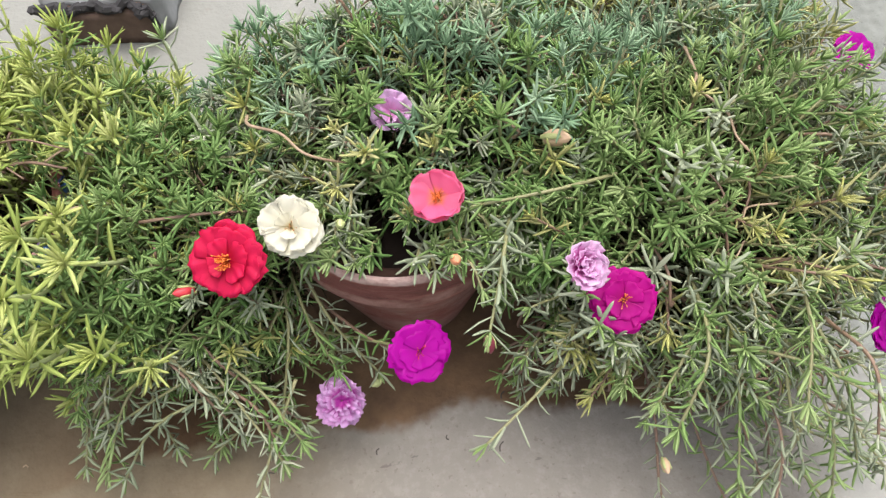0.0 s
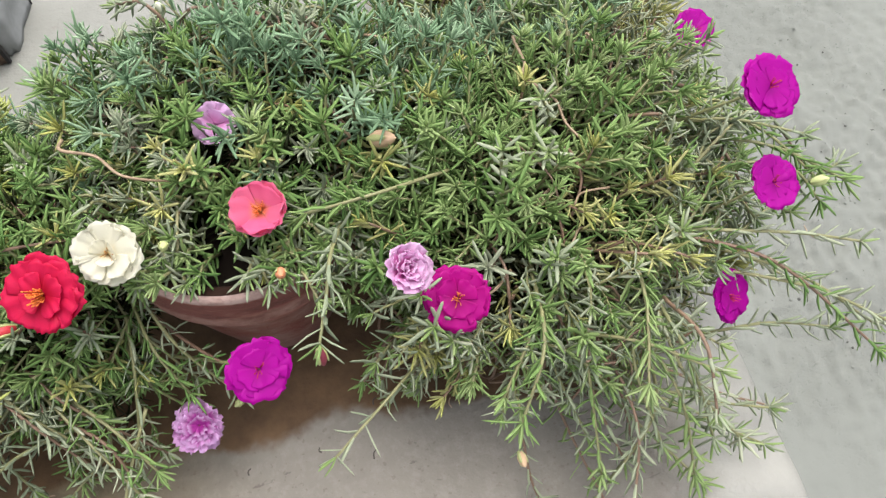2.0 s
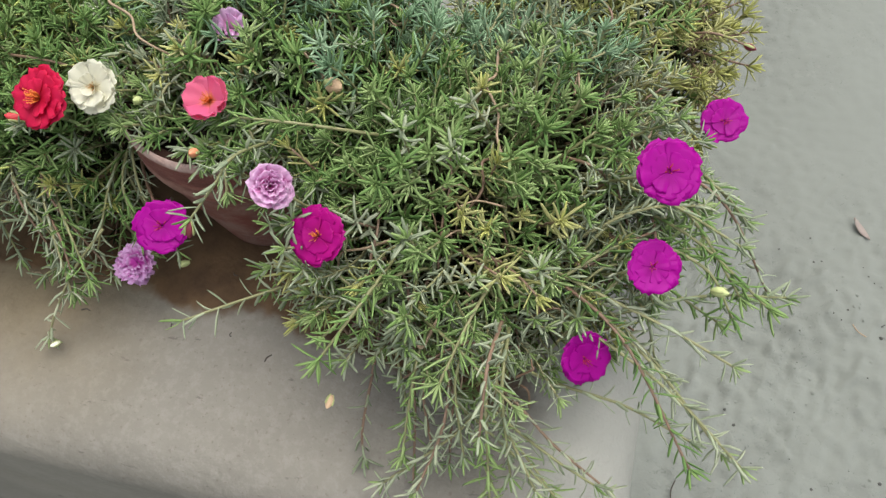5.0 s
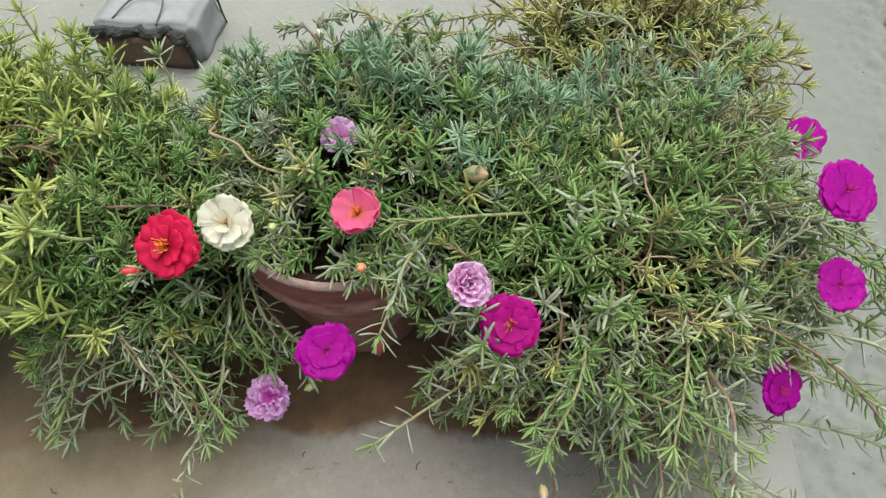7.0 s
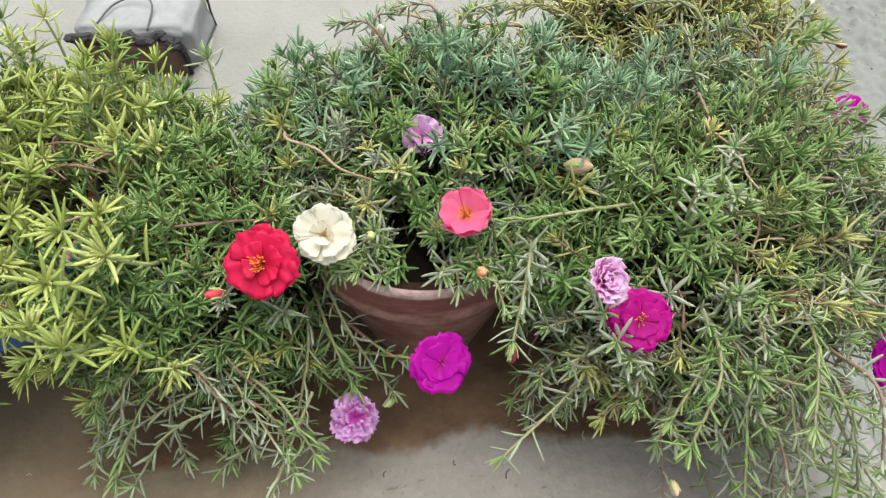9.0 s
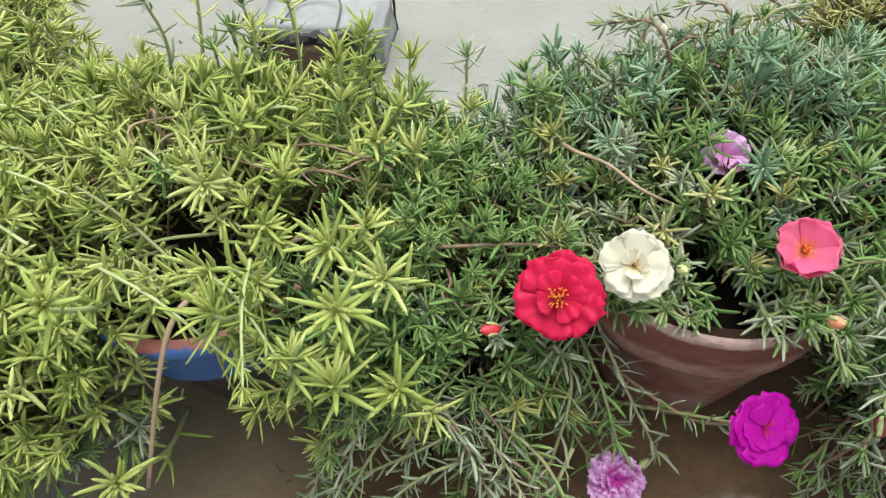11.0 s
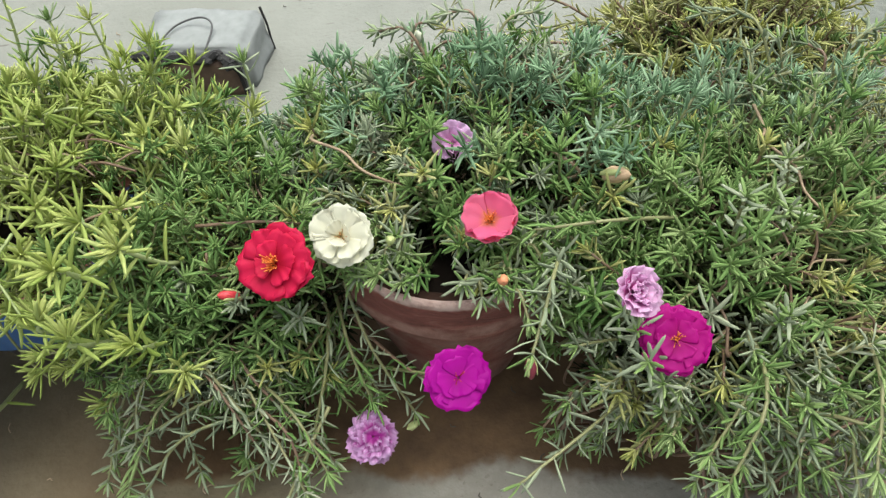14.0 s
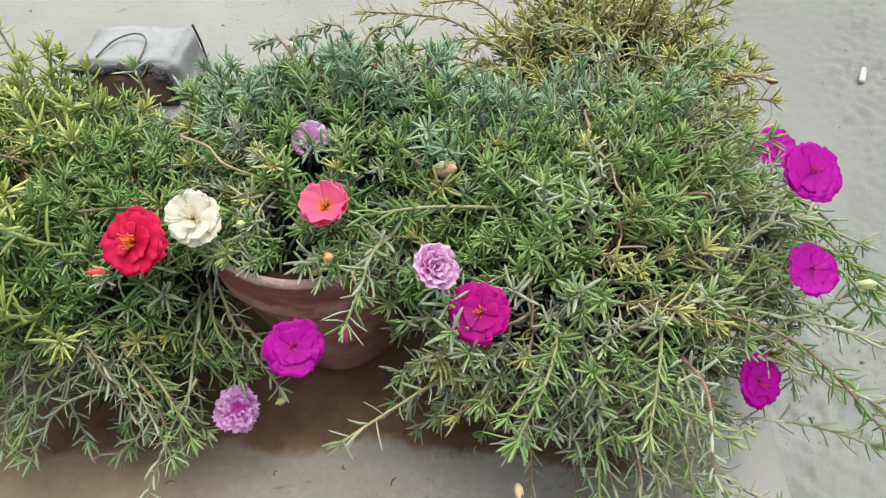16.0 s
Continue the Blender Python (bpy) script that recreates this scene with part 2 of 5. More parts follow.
YOUNG_LIME = leaf_material("young_lime_leaf", (0.330, 0.395, 0.090), (0.460, 0.515, 0.165), (0.580, 0.615, 0.270))
YOUNG = leaf_material("young_green_leaf", (0.154, 0.264, 0.074), (0.240, 0.350, 0.122), (0.346, 0.430, 0.195))
YOUNG_OLIVE = leaf_material("young_olive_leaf", (0.353, 0.370, 0.101), (0.470, 0.487, 0.151), (0.554, 0.554, 0.235))
# a darkened lime for inner leaves, painting milder shade between the shoots
LIME_INNER_SHADE = leaf_material("shaded_lime_leaf", (0.055, 0.080, 0.016), (0.120, 0.150, 0.032), (0.200, 0.220, 0.070))
# near-black inner leaves: the shade of the gaps put into their colour
INNER_SHADE = leaf_material("shaded_inner_leaf", (0.012, 0.020, 0.006), (0.026, 0.034, 0.011), (0.060, 0.062, 0.024))
STEM = stem_material("green_stem", (0.17, 0.18, 0.075), (0.27, 0.25, 0.13))
PALE_STEM = stem_material("pale_stem", (0.27, 0.32, 0.13), (0.38, 0.42, 0.22))
RED_STEM = stem_material("reddish_stem", (0.14, 0.085, 0.055), (0.25, 0.17, 0.11))
DRY_STEM = stem_material("dry_stem", (0.26, 0.185, 0.115), (0.36, 0.27, 0.18))
SEPAL = plain_material("pale_sepal", (0.36, 0.40, 0.16), 0.5)
STAMEN = plain_material("orange_stamen", (0.78, 0.20, 0.03), 0.5)
DARK_STAMEN = plain_material("red_stamen", (0.55, 0.03, 0.05), 0.5)
CREAM_STAMEN = plain_material("tan_stamen", (0.50, 0.26, 0.08), 0.5)


# ---- meshes ----
ROW = radians(12.0)
CU, SU = math.cos(ROW), math.sin(ROW)


def uv_to_xy(u, v):
    """Along the row of pots and across it, to the world."""
    return CU * u - SU * v, SU * u + CU * v


class Geo:
    """Vertices and faces gathered for one mesh, with a material slot for each face."""

    def __init__(self):
        self.v, self.f, self.m, self.n = [], [], [], 0

    def add(self, verts, faces, slot=0):
        self.v.append(np.asarray(verts, float))
        self.f.extend([tuple(i + self.n for i in q) for q in faces])
        self.m.extend([slot] * len(faces))
        self.n += len(verts)

    def mesh(self, name, mats, smooth=True):
        me = bpy.data.meshes.new(name)
        me.from_pydata(np.concatenate(self.v).tolist(), [], self.f)
        for mat in mats:
            me.materials.append(mat)
        me.polygons.foreach_set("material_index", self.m)
        me.polygons.foreach_set("use_smooth", [smooth] * len(me.polygons))
        me.update()
        return me


def unit(a):
    a = np.asarray(a, float)
    return a / max(np.linalg.norm(a), 1e-9)


def frame_of(axis, up=(0, 0, 1)):
    """Rotation whose columns are side, along and over."""
    y = unit(axis)
    z = np.asarray(up, float) - np.dot(up, y) * y
    if np.linalg.norm(z) < 1e-4:
        z = np.cross(y, (1, 0, 0))
    z = unit(z)
    return np.column_stack((np.cross(y, z), y, z))


def leaf_shape(sides, rings):
    """A fleshy pointed leaf, one long, along y, bowed a little upwards."""
    v, f = [], []
    for s, r in rings:
        for k in range(sides):
            a = 2 * math.pi * (k + 0.5) / sides
            v.append((0.5 * r * math.cos(a), s, 0.25 * r * math.sin(a)))
    v.append((0, 1, 0))
    for i in range(len(rings) - 1):
        for k in range(sides):
            f.append((i * sides + k, i * sides + (k + 1) % sides, (i + 1) * sides + (k + 1) % sides, (i + 1) * sides + k))
    last = (len(rings) - 1) * sides
    f += [(last + k, last + (k + 1) % sides, len(v) - 1) for k in range(sides)]
    return np.array(v), f


POINTED = leaf_shape(4, ((0.0, 0.62), (0.42, 1.0), (0.84, 0.66)))
FINE = leaf_shape(4, ((0.0, 0.55), (0.45, 1.0), (0.87, 0.72)))
COARSE = leaf_shape(3, ((0.0, 0.5), (0.55, 1.0)))


def add_leaf(g, base, way, up, length, width, bow, shape=FINE, slot=0, sway=0.0):
    v, f = shape
    w = v * (width, length, width * 0.8)
    w[:, 2] += bow * length * (v[:, 1] ** 2)
    w[:, 0] += sway * length * (v[:, 1] ** 2)
    g.add(w @ frame_of(way, up).T + base, f, slot)


def add_tube(g, path, r0, r1, sides=5, slot=1):
    path = np.asarray(path, float)
    n, v, f = len(path), [], []
    for i, p in enumerate(path):
        m = frame_of(path[min(i + 1, n - 1)] - path[max(i - 1, 0)], (0.31, 0.2, 0.93))
        r = r0 + (r1 - r0) * i / (n - 1)
        for k in range(sides):
            a = 2 * math.pi * k / sides
            v.append(p + m @ np.array((r * math.cos(a), 0, r * math.sin(a))))
    for i in range(n - 1):
        for k in range(sides):
            f.append((i * sides + k, i * sides + (k + 1) % sides, (i + 1) * sides + (k + 1) % sides, (i + 1) * sides + k))
    f += [tuple(range(sides))[::-1], tuple(range((n - 1) * sides, n * sides))]
    g.add(v, f, slot)


def spline(points, steps=8):
    """A smooth line through the points."""
    p = [np.asarray(q, float) for q in points]
    p = [2 * p[0] - p[1]] + p + [2 * p[-1] - p[-2]]
    out = []
    for i in range(1, len(p) - 2):
        for k in range(steps):
            t = k / steps
            out.append(0.5 * (2 * p[i] + (p[i + 1] - p[i - 1]) * t + (2 * p[i - 1] - 5 * p[i] + 4 * p[i + 1] - p[i + 2]) * t * t + (3 * p[i] - p[i - 1] - 3 * p[i + 1] + p[i + 2]) * t ** 3))
    return np.array(out + [p[-2]])


def add_shoot(g, path, leaf, width, gap, tip, rng, shape=FINE, bare=0.15, radius=0.0011, flare=1.0):
    """A leafy stem along a path: whorled leaves, and a star of young leaves at the tip."""
    add_tube(g, path, radius * 1.3, radius * 0.8, 3 if shape is COARSE else 5)
    seg = np.linalg.norm(np.diff(path, axis=0), axis=1)
    reach = np.concatenate(([0], np.cumsum(seg)))
    total, turn = reach[-1], rng.uniform(0, 6.28)

    def at(s):
        i = min(int(np.searchsorted(reach, s, "right")) - 1, len(seg) - 1)
        return path[i] + (path[i + 1] - path[i]) * (s - reach[i]) / max(seg[i], 1e-9), unit(path[i + 1] - path[i])

    s = total * bare
    while s < total - 0.25 * gap:
        p, d = at(s)
        m = frame_of(d, (0.2, 0.1, 1))
        turn += 2.4 + rng.uniform(-0.35, 0.35)
        out = m @ np.array((math.cos(turn), 0, math.sin(turn)))
        lift = radians(rng.uniform(12, 62)) * flare
        add_leaf(g, p, out * math.cos(lift) + d * math.sin(lift), d, leaf * rng.uniform(0.62, 1.15), width * rng.uniform(0.8, 1.2), rng.uniform(-0.30, 0.45), shape, 0, rng.uniform(-0.22, 0.22))
        s += gap * rng.uniform(0.7, 1.3)
    p, d = at(total)
    m = frame_of(d, (0.2, 0.1, 1))
    for k in range(tip):
        turn += 2.4
        out = m @ np.array((math.cos(turn), 0, math.sin(turn)))
        lift = radians(24 + 58 * k / tip) + rng.uniform(-0.26, 0.26)
        add_leaf(g, p - d * 0.0015 * (1 - k / tip), out * math.cos(lift) + d * math.sin(lift), d, leaf * (1.05 - 0.55 * k / tip) * rng.uniform(0.75, 1.12), width * (1.0 - 0.3 * k / tip), rng.uniform(-0.22, 0.30), shape, 2 if k > 0.3 * tip else 0, rng.uniform(-0.18, 0.18))


# ---- objects ----
PLACED = {}


def thing(name, place, label, category, group=""):
    """An Empty at the base of a thing, to carry its parts."""
    e = new(name)
    e.location, e.empty_display_size = place, 0.05
    PLACED[e] = Matrix.Translation(place)
    return tagged(e, label, category, group)


def part(name, me, parent, m=None, label=""):
    """A mesh under a thing or a part, its pose given in the world."""
    ob = new(name, me)
    m = m or Matrix.Identity(4)
    ob.parent, ob.matrix_basis, PLACED[ob] = parent, PLACED[parent].inverted() @ m, m
    return tagged(ob, label)


# ---- the platform and the yard ----
DROP = -0.88
EDGE_U, EDGE_V, EDGE_L = 0.426, 0.075, -0.815


def platform():
    """A plastered masonry platform: a rounded front edge, a softly worn corner, and upright sides down to the yard."""
    rnd, end = 0.05, 0.066
    us = np.linspace(EDGE_L + end, EDGE_U - end, 38).tolist()[1:-1]
    vs = [EDGE_V + rnd + 0.03 * i for i in range(32)] + [1.2 + 0.25 * i for i in range(6)]
    arc = [(rnd * math.sin(a), rnd * math.cos(a) - rnd) for a in np.linspace(0, math.pi / 2, 10)]
    # cross-sections: distance out from the flat top, and height
    side = [(a * end / rnd, z * end / rnd) for a, z in arc]
    u_line = [EDGE_L + end - a for a, _ in reversed(side)] + us + [EDGE_U - end + a for a, _ in side]
    u_drop = [z for _, z in reversed(side)] + [0.0] * len(us) + [z for _, z in side]
    v_line = [EDGE_V + rnd - a for a, _ in reversed(arc)] + vs[1:]
    v_drop = [z for _, z in reversed(arc)] + [0.0] * (len(vs) - 1)
    depths = [-0.14, -0.3, -0.55, DROP - 0.05]
    u_line = [EDGE_L] * len(depths) + u_line + [EDGE_U] * len(depths)
    u_drop = depths[::-1] + u_drop + depths
    v_line = [EDGE_V] * len(depths) + v_line
    v_drop = depths[::-1] + v_drop
    v, f = [], []
    for b, vv in enumerate(v_line):
        for a, uu in enumerate(u_line):
            z = min(u_drop[a], v_drop[b])
            if u_drop[a] < 0 and v_drop[b] < 0 and z > -0.061:
                z = -min(0.061, math.hypot(u_drop[a], v_drop[b]))
            wob = 0.0022 * noise.noise((uu * 6, vv * 6, 0)) + 0.0009 * noise.noise((uu * 27, vv * 27, 3))
            du = 0.004 * noise.noise((vv * 7, 5, z * 6)) if uu > EDGE_U - 0.05 else 0.0
            dv = 0.004 * noise.noise((uu * 5, 9, z * 6)) if vv < EDGE_V + 0.05 else 0.0
            v.append((uu + du, vv + dv, z + (wob if z > -0.2 else 0)))
    w = len(u_line)
    for b in range(len(v_line) - 1):
        for a in range(w - 1):
            f.append((b * w + a, b * w + a + 1, (b + 1) * w + a + 1, (b + 1) * w + a))
    low = DROP - 0.05
    last = (len(v_line) - 1) * w
    for i, j in [(last + a, last + a + 1) for a in range(w - 1)]:
        n = len(v)
        v += [(v[j][0], v[j][1], low), (v[i][0], v[i][1], low)]
        f.append((i, j, n, n + 1))
    g = Geo()
    g.add(v, f)
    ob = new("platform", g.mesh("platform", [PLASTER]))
    ob.matrix_world = pose(0, 0, 0, 0, 0, 12.0)
    return tagged(ob, "beige cement-plastered platform with rounded edges and muddy stains", "platform", kind="structure")


platform()


def yard_z(x, y):
    """Height of the earth: gentle swells, with lumps where it lies open beside the platform."""
    near = max(0.0, 1 - max(0, abs(x - 0.9) - 0.9) / 1.5) * max(0.0, 1 - max(0, abs(y - 1.4) - 1.5) / 1.5)
    rough = 0.25 + 0.9 * max(0.0, min(1.0, 0.5 + 1.6 * noise.noise((x * 2.6, y * 1.7, 21)) + 0.6 * (x - 0.75)))
    return DROP + 0.022 * noise.noise((x * 2.1, y * 2.1, 0)) + near * rough * (0.014 * noise.noise((x * 7, y * 7, 4)) + 0.011 * abs(noise.noise((x * 17, y * 17, 8))) + 0.010 * noise.noise((x * 40, y * 40, 2)) + 0.014 * max(0.0, noise.noise((x * 62, y * 62, 12)) - 0.1))


def yard():
    """The earth yard: one sheet to the horizon, lumpy where it lies open beside the platform."""
    def line(lo, hi, fine, a, b):
        out, x = [], a
        while x < b:
            out.append(x)
            x += fine if lo <= x <= hi else max(fine, min(abs(x - lo), abs(x - hi)) * 0.45 + fine)
        return out + [b]
    xs, ys = line(0.3, 1.4, 0.0065, -90, 90), line(0.1, 2.6, 0.0080, -90, 90)
    v = []
    for y in ys:
        for x in xs:
            v.append((x, y, yard_z(x, y)))
    w = len(xs)
    f = [(b * w + a, b * w + a + 1, (b + 1) * w + a + 1, (b + 1) * w + a) for b in range(len(ys) - 1) for a in range(w - 1)]
    g = Geo()
    g.add(v, f)
    tagged(new("ground", g.mesh("ground", [EARTH])), "dry grey sandy earth yard with clods", "ground", kind="structure")


yard()


def lump(rng, r, flat=0.6):
    """An uneven clod or stone of about radius r, round the origin."""
    bm = bmesh.new()
    bmesh.ops.create_icosphere(bm, subdivisions=1, radius=r)
    k = rng.uniform(0, 100)
    v = [np.array(q.co) * (1 + 0.45 * noise.noise(q.co / r * 0.9 + Vector((k, 0, 0)))) * (1, 1, flat) for q in bm.verts]
    f = [tuple(q.index for q in p.verts) for p in bm.faces]
    bm.free()
    return np.array(v), f


def clods():
    rng = random.Random(4)
    grit = plain_material("dark_grit", (0.065, 0.065, 0.058), 0.9, 0.5)
    g = Geo()
    for k in range(4200):
        x, y = rng.uniform(0.42, 1.5), rng.uniform(0.2, 2.7)
        if noise.noise((x * 2.6, y * 1.7, 21)) + 0.35 * (x - 0.75) < rng.uniform(-0.15, 0.35):
            continue
        v, f = lump(rng, rng.choice((0.0012, 0.0015, 0.0019, 0.0024, 0.0034)) * rng.uniform(0.7, 1.3), 0.6)
        g.add(v + (x, y, yard_z(x, y)), f, 1 if k % 5 == 0 else 0)
    ob = new("earth_clods", g.mesh("earth_clods", [EARTH, grit], False))
    tagged(ob, "small grey clods and grit strewn on the earth", "clods", kind="stuff")


clods()


# ---- pots ----
def lathe(profile, segments=64, wobble=0.0, seed=0, square=2.0):
    v, f = [], []
    for i, (r, z) in enumerate(profile):
        for k in range(segments):
            a = 2 * math.pi * k / segments
            rr = r * (abs(math.cos(a)) ** square + abs(math.sin(a)) ** square) ** (-1 / square) * (1 + wobble * noise.noise((2 * math.cos(a), 2 * math.sin(a), z * 9 + seed)))
            v.append((rr * math.cos(a), rr * math.sin(a), z))
    for i in range(len(profile) - 1):
        for k in range(segments):
            f.append((i * segments + k, i * segments + (k + 1) % segments, (i + 1) * segments + (k + 1) % segments, (i + 1) * segments + k))
    return v, f


def disc(r, z, segments=48, rough=0.004, seed=0):
    """A bumpy round sheet of potting soil."""
    v, f, rings = [(0, 0, z)], [], 7
    for i in range(1, rings + 1):
        for k in range(segments):
            a, q = 2 * math.pi * k / segments, r * i / rings
            v.append((q * math.cos(a), q * math.sin(a), z + rough * noise.noise((q * 60 * math.cos(a), q * 60 * math.sin(a), seed))))
    f += [(0, 1 + k, 1 + (k + 1) % segments) for k in range(segments)]
    for i in range(rings - 1):
        b = 1 + i * segments
        f += [(b + k, b + segments + k, b + segments + (k + 1) % segments, b + (k + 1) % segments) for k in range(segments)]
    return v, f


def collared_pot(name, place, material, label, seed):
    """A hand-thrown round clay pot: a narrow foot, a bowl that widens upwards, an upright collar with a flat lip, hollow inside, with its soil."""
    holder = thing(name, place, label, "flower pot")
    outer = [(0.0, 0.0), (0.046, 0.0), (0.051, 0.004), (0.059, 0.030), (0.068, 0.060), (0.077, 0.092), (0.0855, 0.122), (0.0870, 0.1285), (0.0905, 0.1310), (0.0915, 0.1350), (0.0920, 0.150), (0.0930, 0.166), (0.0938, 0.1725), (0.0930, 0.1765), (0.0905, 0.1782)]
    inner = [(0.0905, 0.1782), (0.0845, 0.1780), (0.0820, 0.1755), (0.0810, 0.165), (0.0790, 0.130), (0.045, 0.02), (0.0, 0.02)]
    m = Matrix.Translation(place) @ Matrix.Rotation(radians(1.8), 4, "Y") @ Matrix.Rotation(radians(-4.4), 4, "X")
    g = Geo()
    g.add(*lathe(outer, 80, 0.012, seed))
    g.add(*lathe(inner, 80, 0.012, seed), 1)
    part("pot_wall", g.mesh("pot_wall", [material, INNER_CLAY]), holder, m)
    g = Geo()
    g.add(*disc(0.0800, 0.150, seed=seed))
    part("soil", g.mesh("soil", [POTTING]), holder, m, "dark moist potting soil")
    return holder


def pot(name, place, top, r_rim, r_base, collar, material, label, seed, bowl=0.85, square=2.0):
    """A thrown clay pot: foot, flaring wall, thick rolled collar, hollow inside, with its soil."""
    t = 0.009
    r_neck = r_rim - 0.16 * r_rim
    outer = [(0.0, 0.0), (r_base - 0.004, 0.0), (r_base, 0.004)]
    for k in range(1, 9):
        s = k / 8
        outer.append((r_base + (r_neck - r_base) * (s ** bowl), 0.004 + (top - collar - 0.004) * s))
    outer += [(r_neck + 0.004, top - collar + 0.001), (r_neck + 0.008, top - collar + 0.005), (r_rim - 0.0065, top - 0.0205), (r_rim - 0.0015, top - 0.0180), (r_rim, top - 0.012), (r_rim + 0.001, top - 0.005), (r_rim - 0.002, top - 0.001), (r_rim - 0.007, top)]
    inner = [(r_rim - 0.012, top - 0.002), (r_rim - 0.015, top - 0.008), (r_neck - t, top - collar), (r_base - 0.006, 0.02), (0.0, 0.02)]
    holder = thing(name, place, label, "flower pot")
    g = Geo()
    g.add(*lathe(outer, wobble=0.012, seed=seed, square=square))
    g.add(*lathe([outer[-1]] + inner, wobble=0.012, seed=seed, square=square), 1)
    part("pot_wall", g.mesh("pot_wall", [material, INNER_CLAY]), holder, Matrix.Translation(place) @ Matrix.Rotation(ROW, 4, "Z"))
    g = Geo()
    g.add(*disc(r_neck - 0.004, top - 0.026, seed=seed))
    part("soil", g.mesh("soil", [POTTING]), holder, Matrix.Translation(place), "dark moist potting soil")
    return holder


POT_A, POT_B = (-0.0405, 0.363, 0.001), (-0.373, 0.326, 0.0)
RIM = (-0.035, 0.377)
collared_pot("terracotta_pot", POT_A, TERRACOTTA, "weathered brown terracotta pot with a collar and pale scoured lip", 1)
pot("blue_pot", POT_B, 0.182, 0.092, 0.050, 0.062, BLUE, "clay pot painted worn blue, reddish rim showing, full of moss roses", 7)


# ---- foliage ----
def shoots_for(mat, young, leaf, width, count, seed, stem=STEM, shape=FINE, tip=14, gap=0.0030, length=(0.030, 0.055)):
    """Some different short leafy shoots that share one look; each grows up z from its foot."""
    made, rng = [], random.Random(seed)
    for _ in range(count):
        g, tall = Geo(), rng.uniform(*length)
        bend = np.array((rng.uniform(-0.3, 0.3), rng.uniform(-0.3, 0.3), 0)) * tall
        path = np.array([bend * s * s + np.array((0, 0, tall * s)) for s in np.linspace(0, 1, 6)])
        add_shoot(g, path, leaf * rng.uniform(0.88, 1.12), width, gap, tip, rng, shape, bare=0.2)
        made.append(g.mesh("shoot", [mat, stem, young]))
    return made


LOOKS = {
    "lime": shoots_for(LIME, YOUNG_LIME, 0.0210, 0.0037, 9, 1, shape=POINTED, tip=11, gap=0.0033, length=(0.040, 0.065)),
    "pale": shoots_for(YOUNG_LIME, YOUNG_LIME, 0.0205, 0.0037, 7, 9, PALE_STEM, shape=POINTED, tip=11, gap=0.0033, length=(0.040, 0.070)),
    "green": shoots_for(GREEN, YOUNG, 0.0185, 0.0032, 9, 2, tip=11, gap=0.0031),
    "grey": shoots_for(GREY, GREY, 0.0178, 0.0031, 8, 3, RED_STEM, tip=10, gap=0.0031),
    "sprig": shoots_for(GREY, YOUNG, 0.0175, 0.0032, 9, 5, STEM, tip=8, gap=0.0036, length=(0.050, 0.080)),
    "leafy": shoots_for(GREEN, YOUNG, 0.0175, 0.0032, 9, 6, STEM, tip=9, gap=0.0035, length=(0.045, 0.075)),
    "olive": shoots_for(OLIVE, YOUNG_OLIVE, 0.0190, 0.0029, 7, 4, RED_STEM, tip=11, gap=0.0028, length=(0.040, 0.070)),
    "silver": shoots_for(SILVER, SILVER, 0.0185, 0.0030, 8, 10, STEM, tip=10, gap=0.0031, length=(0.038, 0.068)),
}
LEAVES = {"lime": LIME, "green": GREEN, "grey": GREY, "olive": OLIVE, "sprig": GREY, "leafy": GREEN}
TIPS = {"lime": YOUNG_LIME, "green": YOUNG, "grey": YOUNG, "olive": YOUNG_OLIVE, "sprig": YOUNG, "leafy": YOUNG}


def inside(p, blob, k=1.0):
    c, r = blob[:3], blob[3:6]
    return sum(((a - b) / (k * q)) ** 2 for a, b, q in zip(p, c, r)) < 1


# where the blooms sit
HEADS = ((-0.130, 0.279, 0.222), (-0.089, 0.300, 0.229), (0.002, 0.322, 0.231), (-0.036, 0.401, 0.216), (0.092, 0.272, 0.239), (0.121, 0.268, 0.197),
         (-0.009, 0.240, 0.170), (-0.079, 0.232, 0.075), (0.328, 0.382, 0.236), (0.338, 0.343, 0.182), (0.314, 0.289, 0.117), (0.343, 0.549, 0.099))


def near_bloom(p, r=0.0235):
    """Whether a point crowds a bloom or stands in the light before it."""
    x, y, z = p
    return any((x - a) ** 2 + (y - b + 0.75 * q) ** 2 + (z - c - 0.65 * q) ** 2 < r * r for a, b, c in HEADS for q in (0.01, 0.04, 0.07, 0.10))


def clear(p):
    """Where no leaves grow: the open front of the brown pot, the gap in its mouth, and the blue pot's face and mouth."""
    x, y, z = p
    if -0.112 < x < 0.055 and y < 0.286 and z < 0.205:
        return True
    if -0.122 < x < 0.062 and y < 0.350 and z < 0.176:
        return True
    if ((x + 0.030) / 0.026) ** 2 + ((y - 0.316) / 0.012) ** 2 < 1:
        return True
    if ((x + 0.290) / 0.020) ** 2 + ((y - 0.315) / 0.034) ** 2 < 1 and z > 0.12:
        return True
    if any((x - a) ** 2 + (y - b) ** 2 < 0.0235 ** 2 and z > c - 0.026 + 0.010 * (b > 0.39) for a, b, c in HEADS):
        return True
    if near_bloom(p):
        return True
    if -0.405 < x < -0.300 and y < 0.262 and z < 0.215:
        return True
    if ((x + 0.352) / 0.026) ** 2 + ((y - 0.296) / 0.024) ** 2 < 1:
        return True
    return False


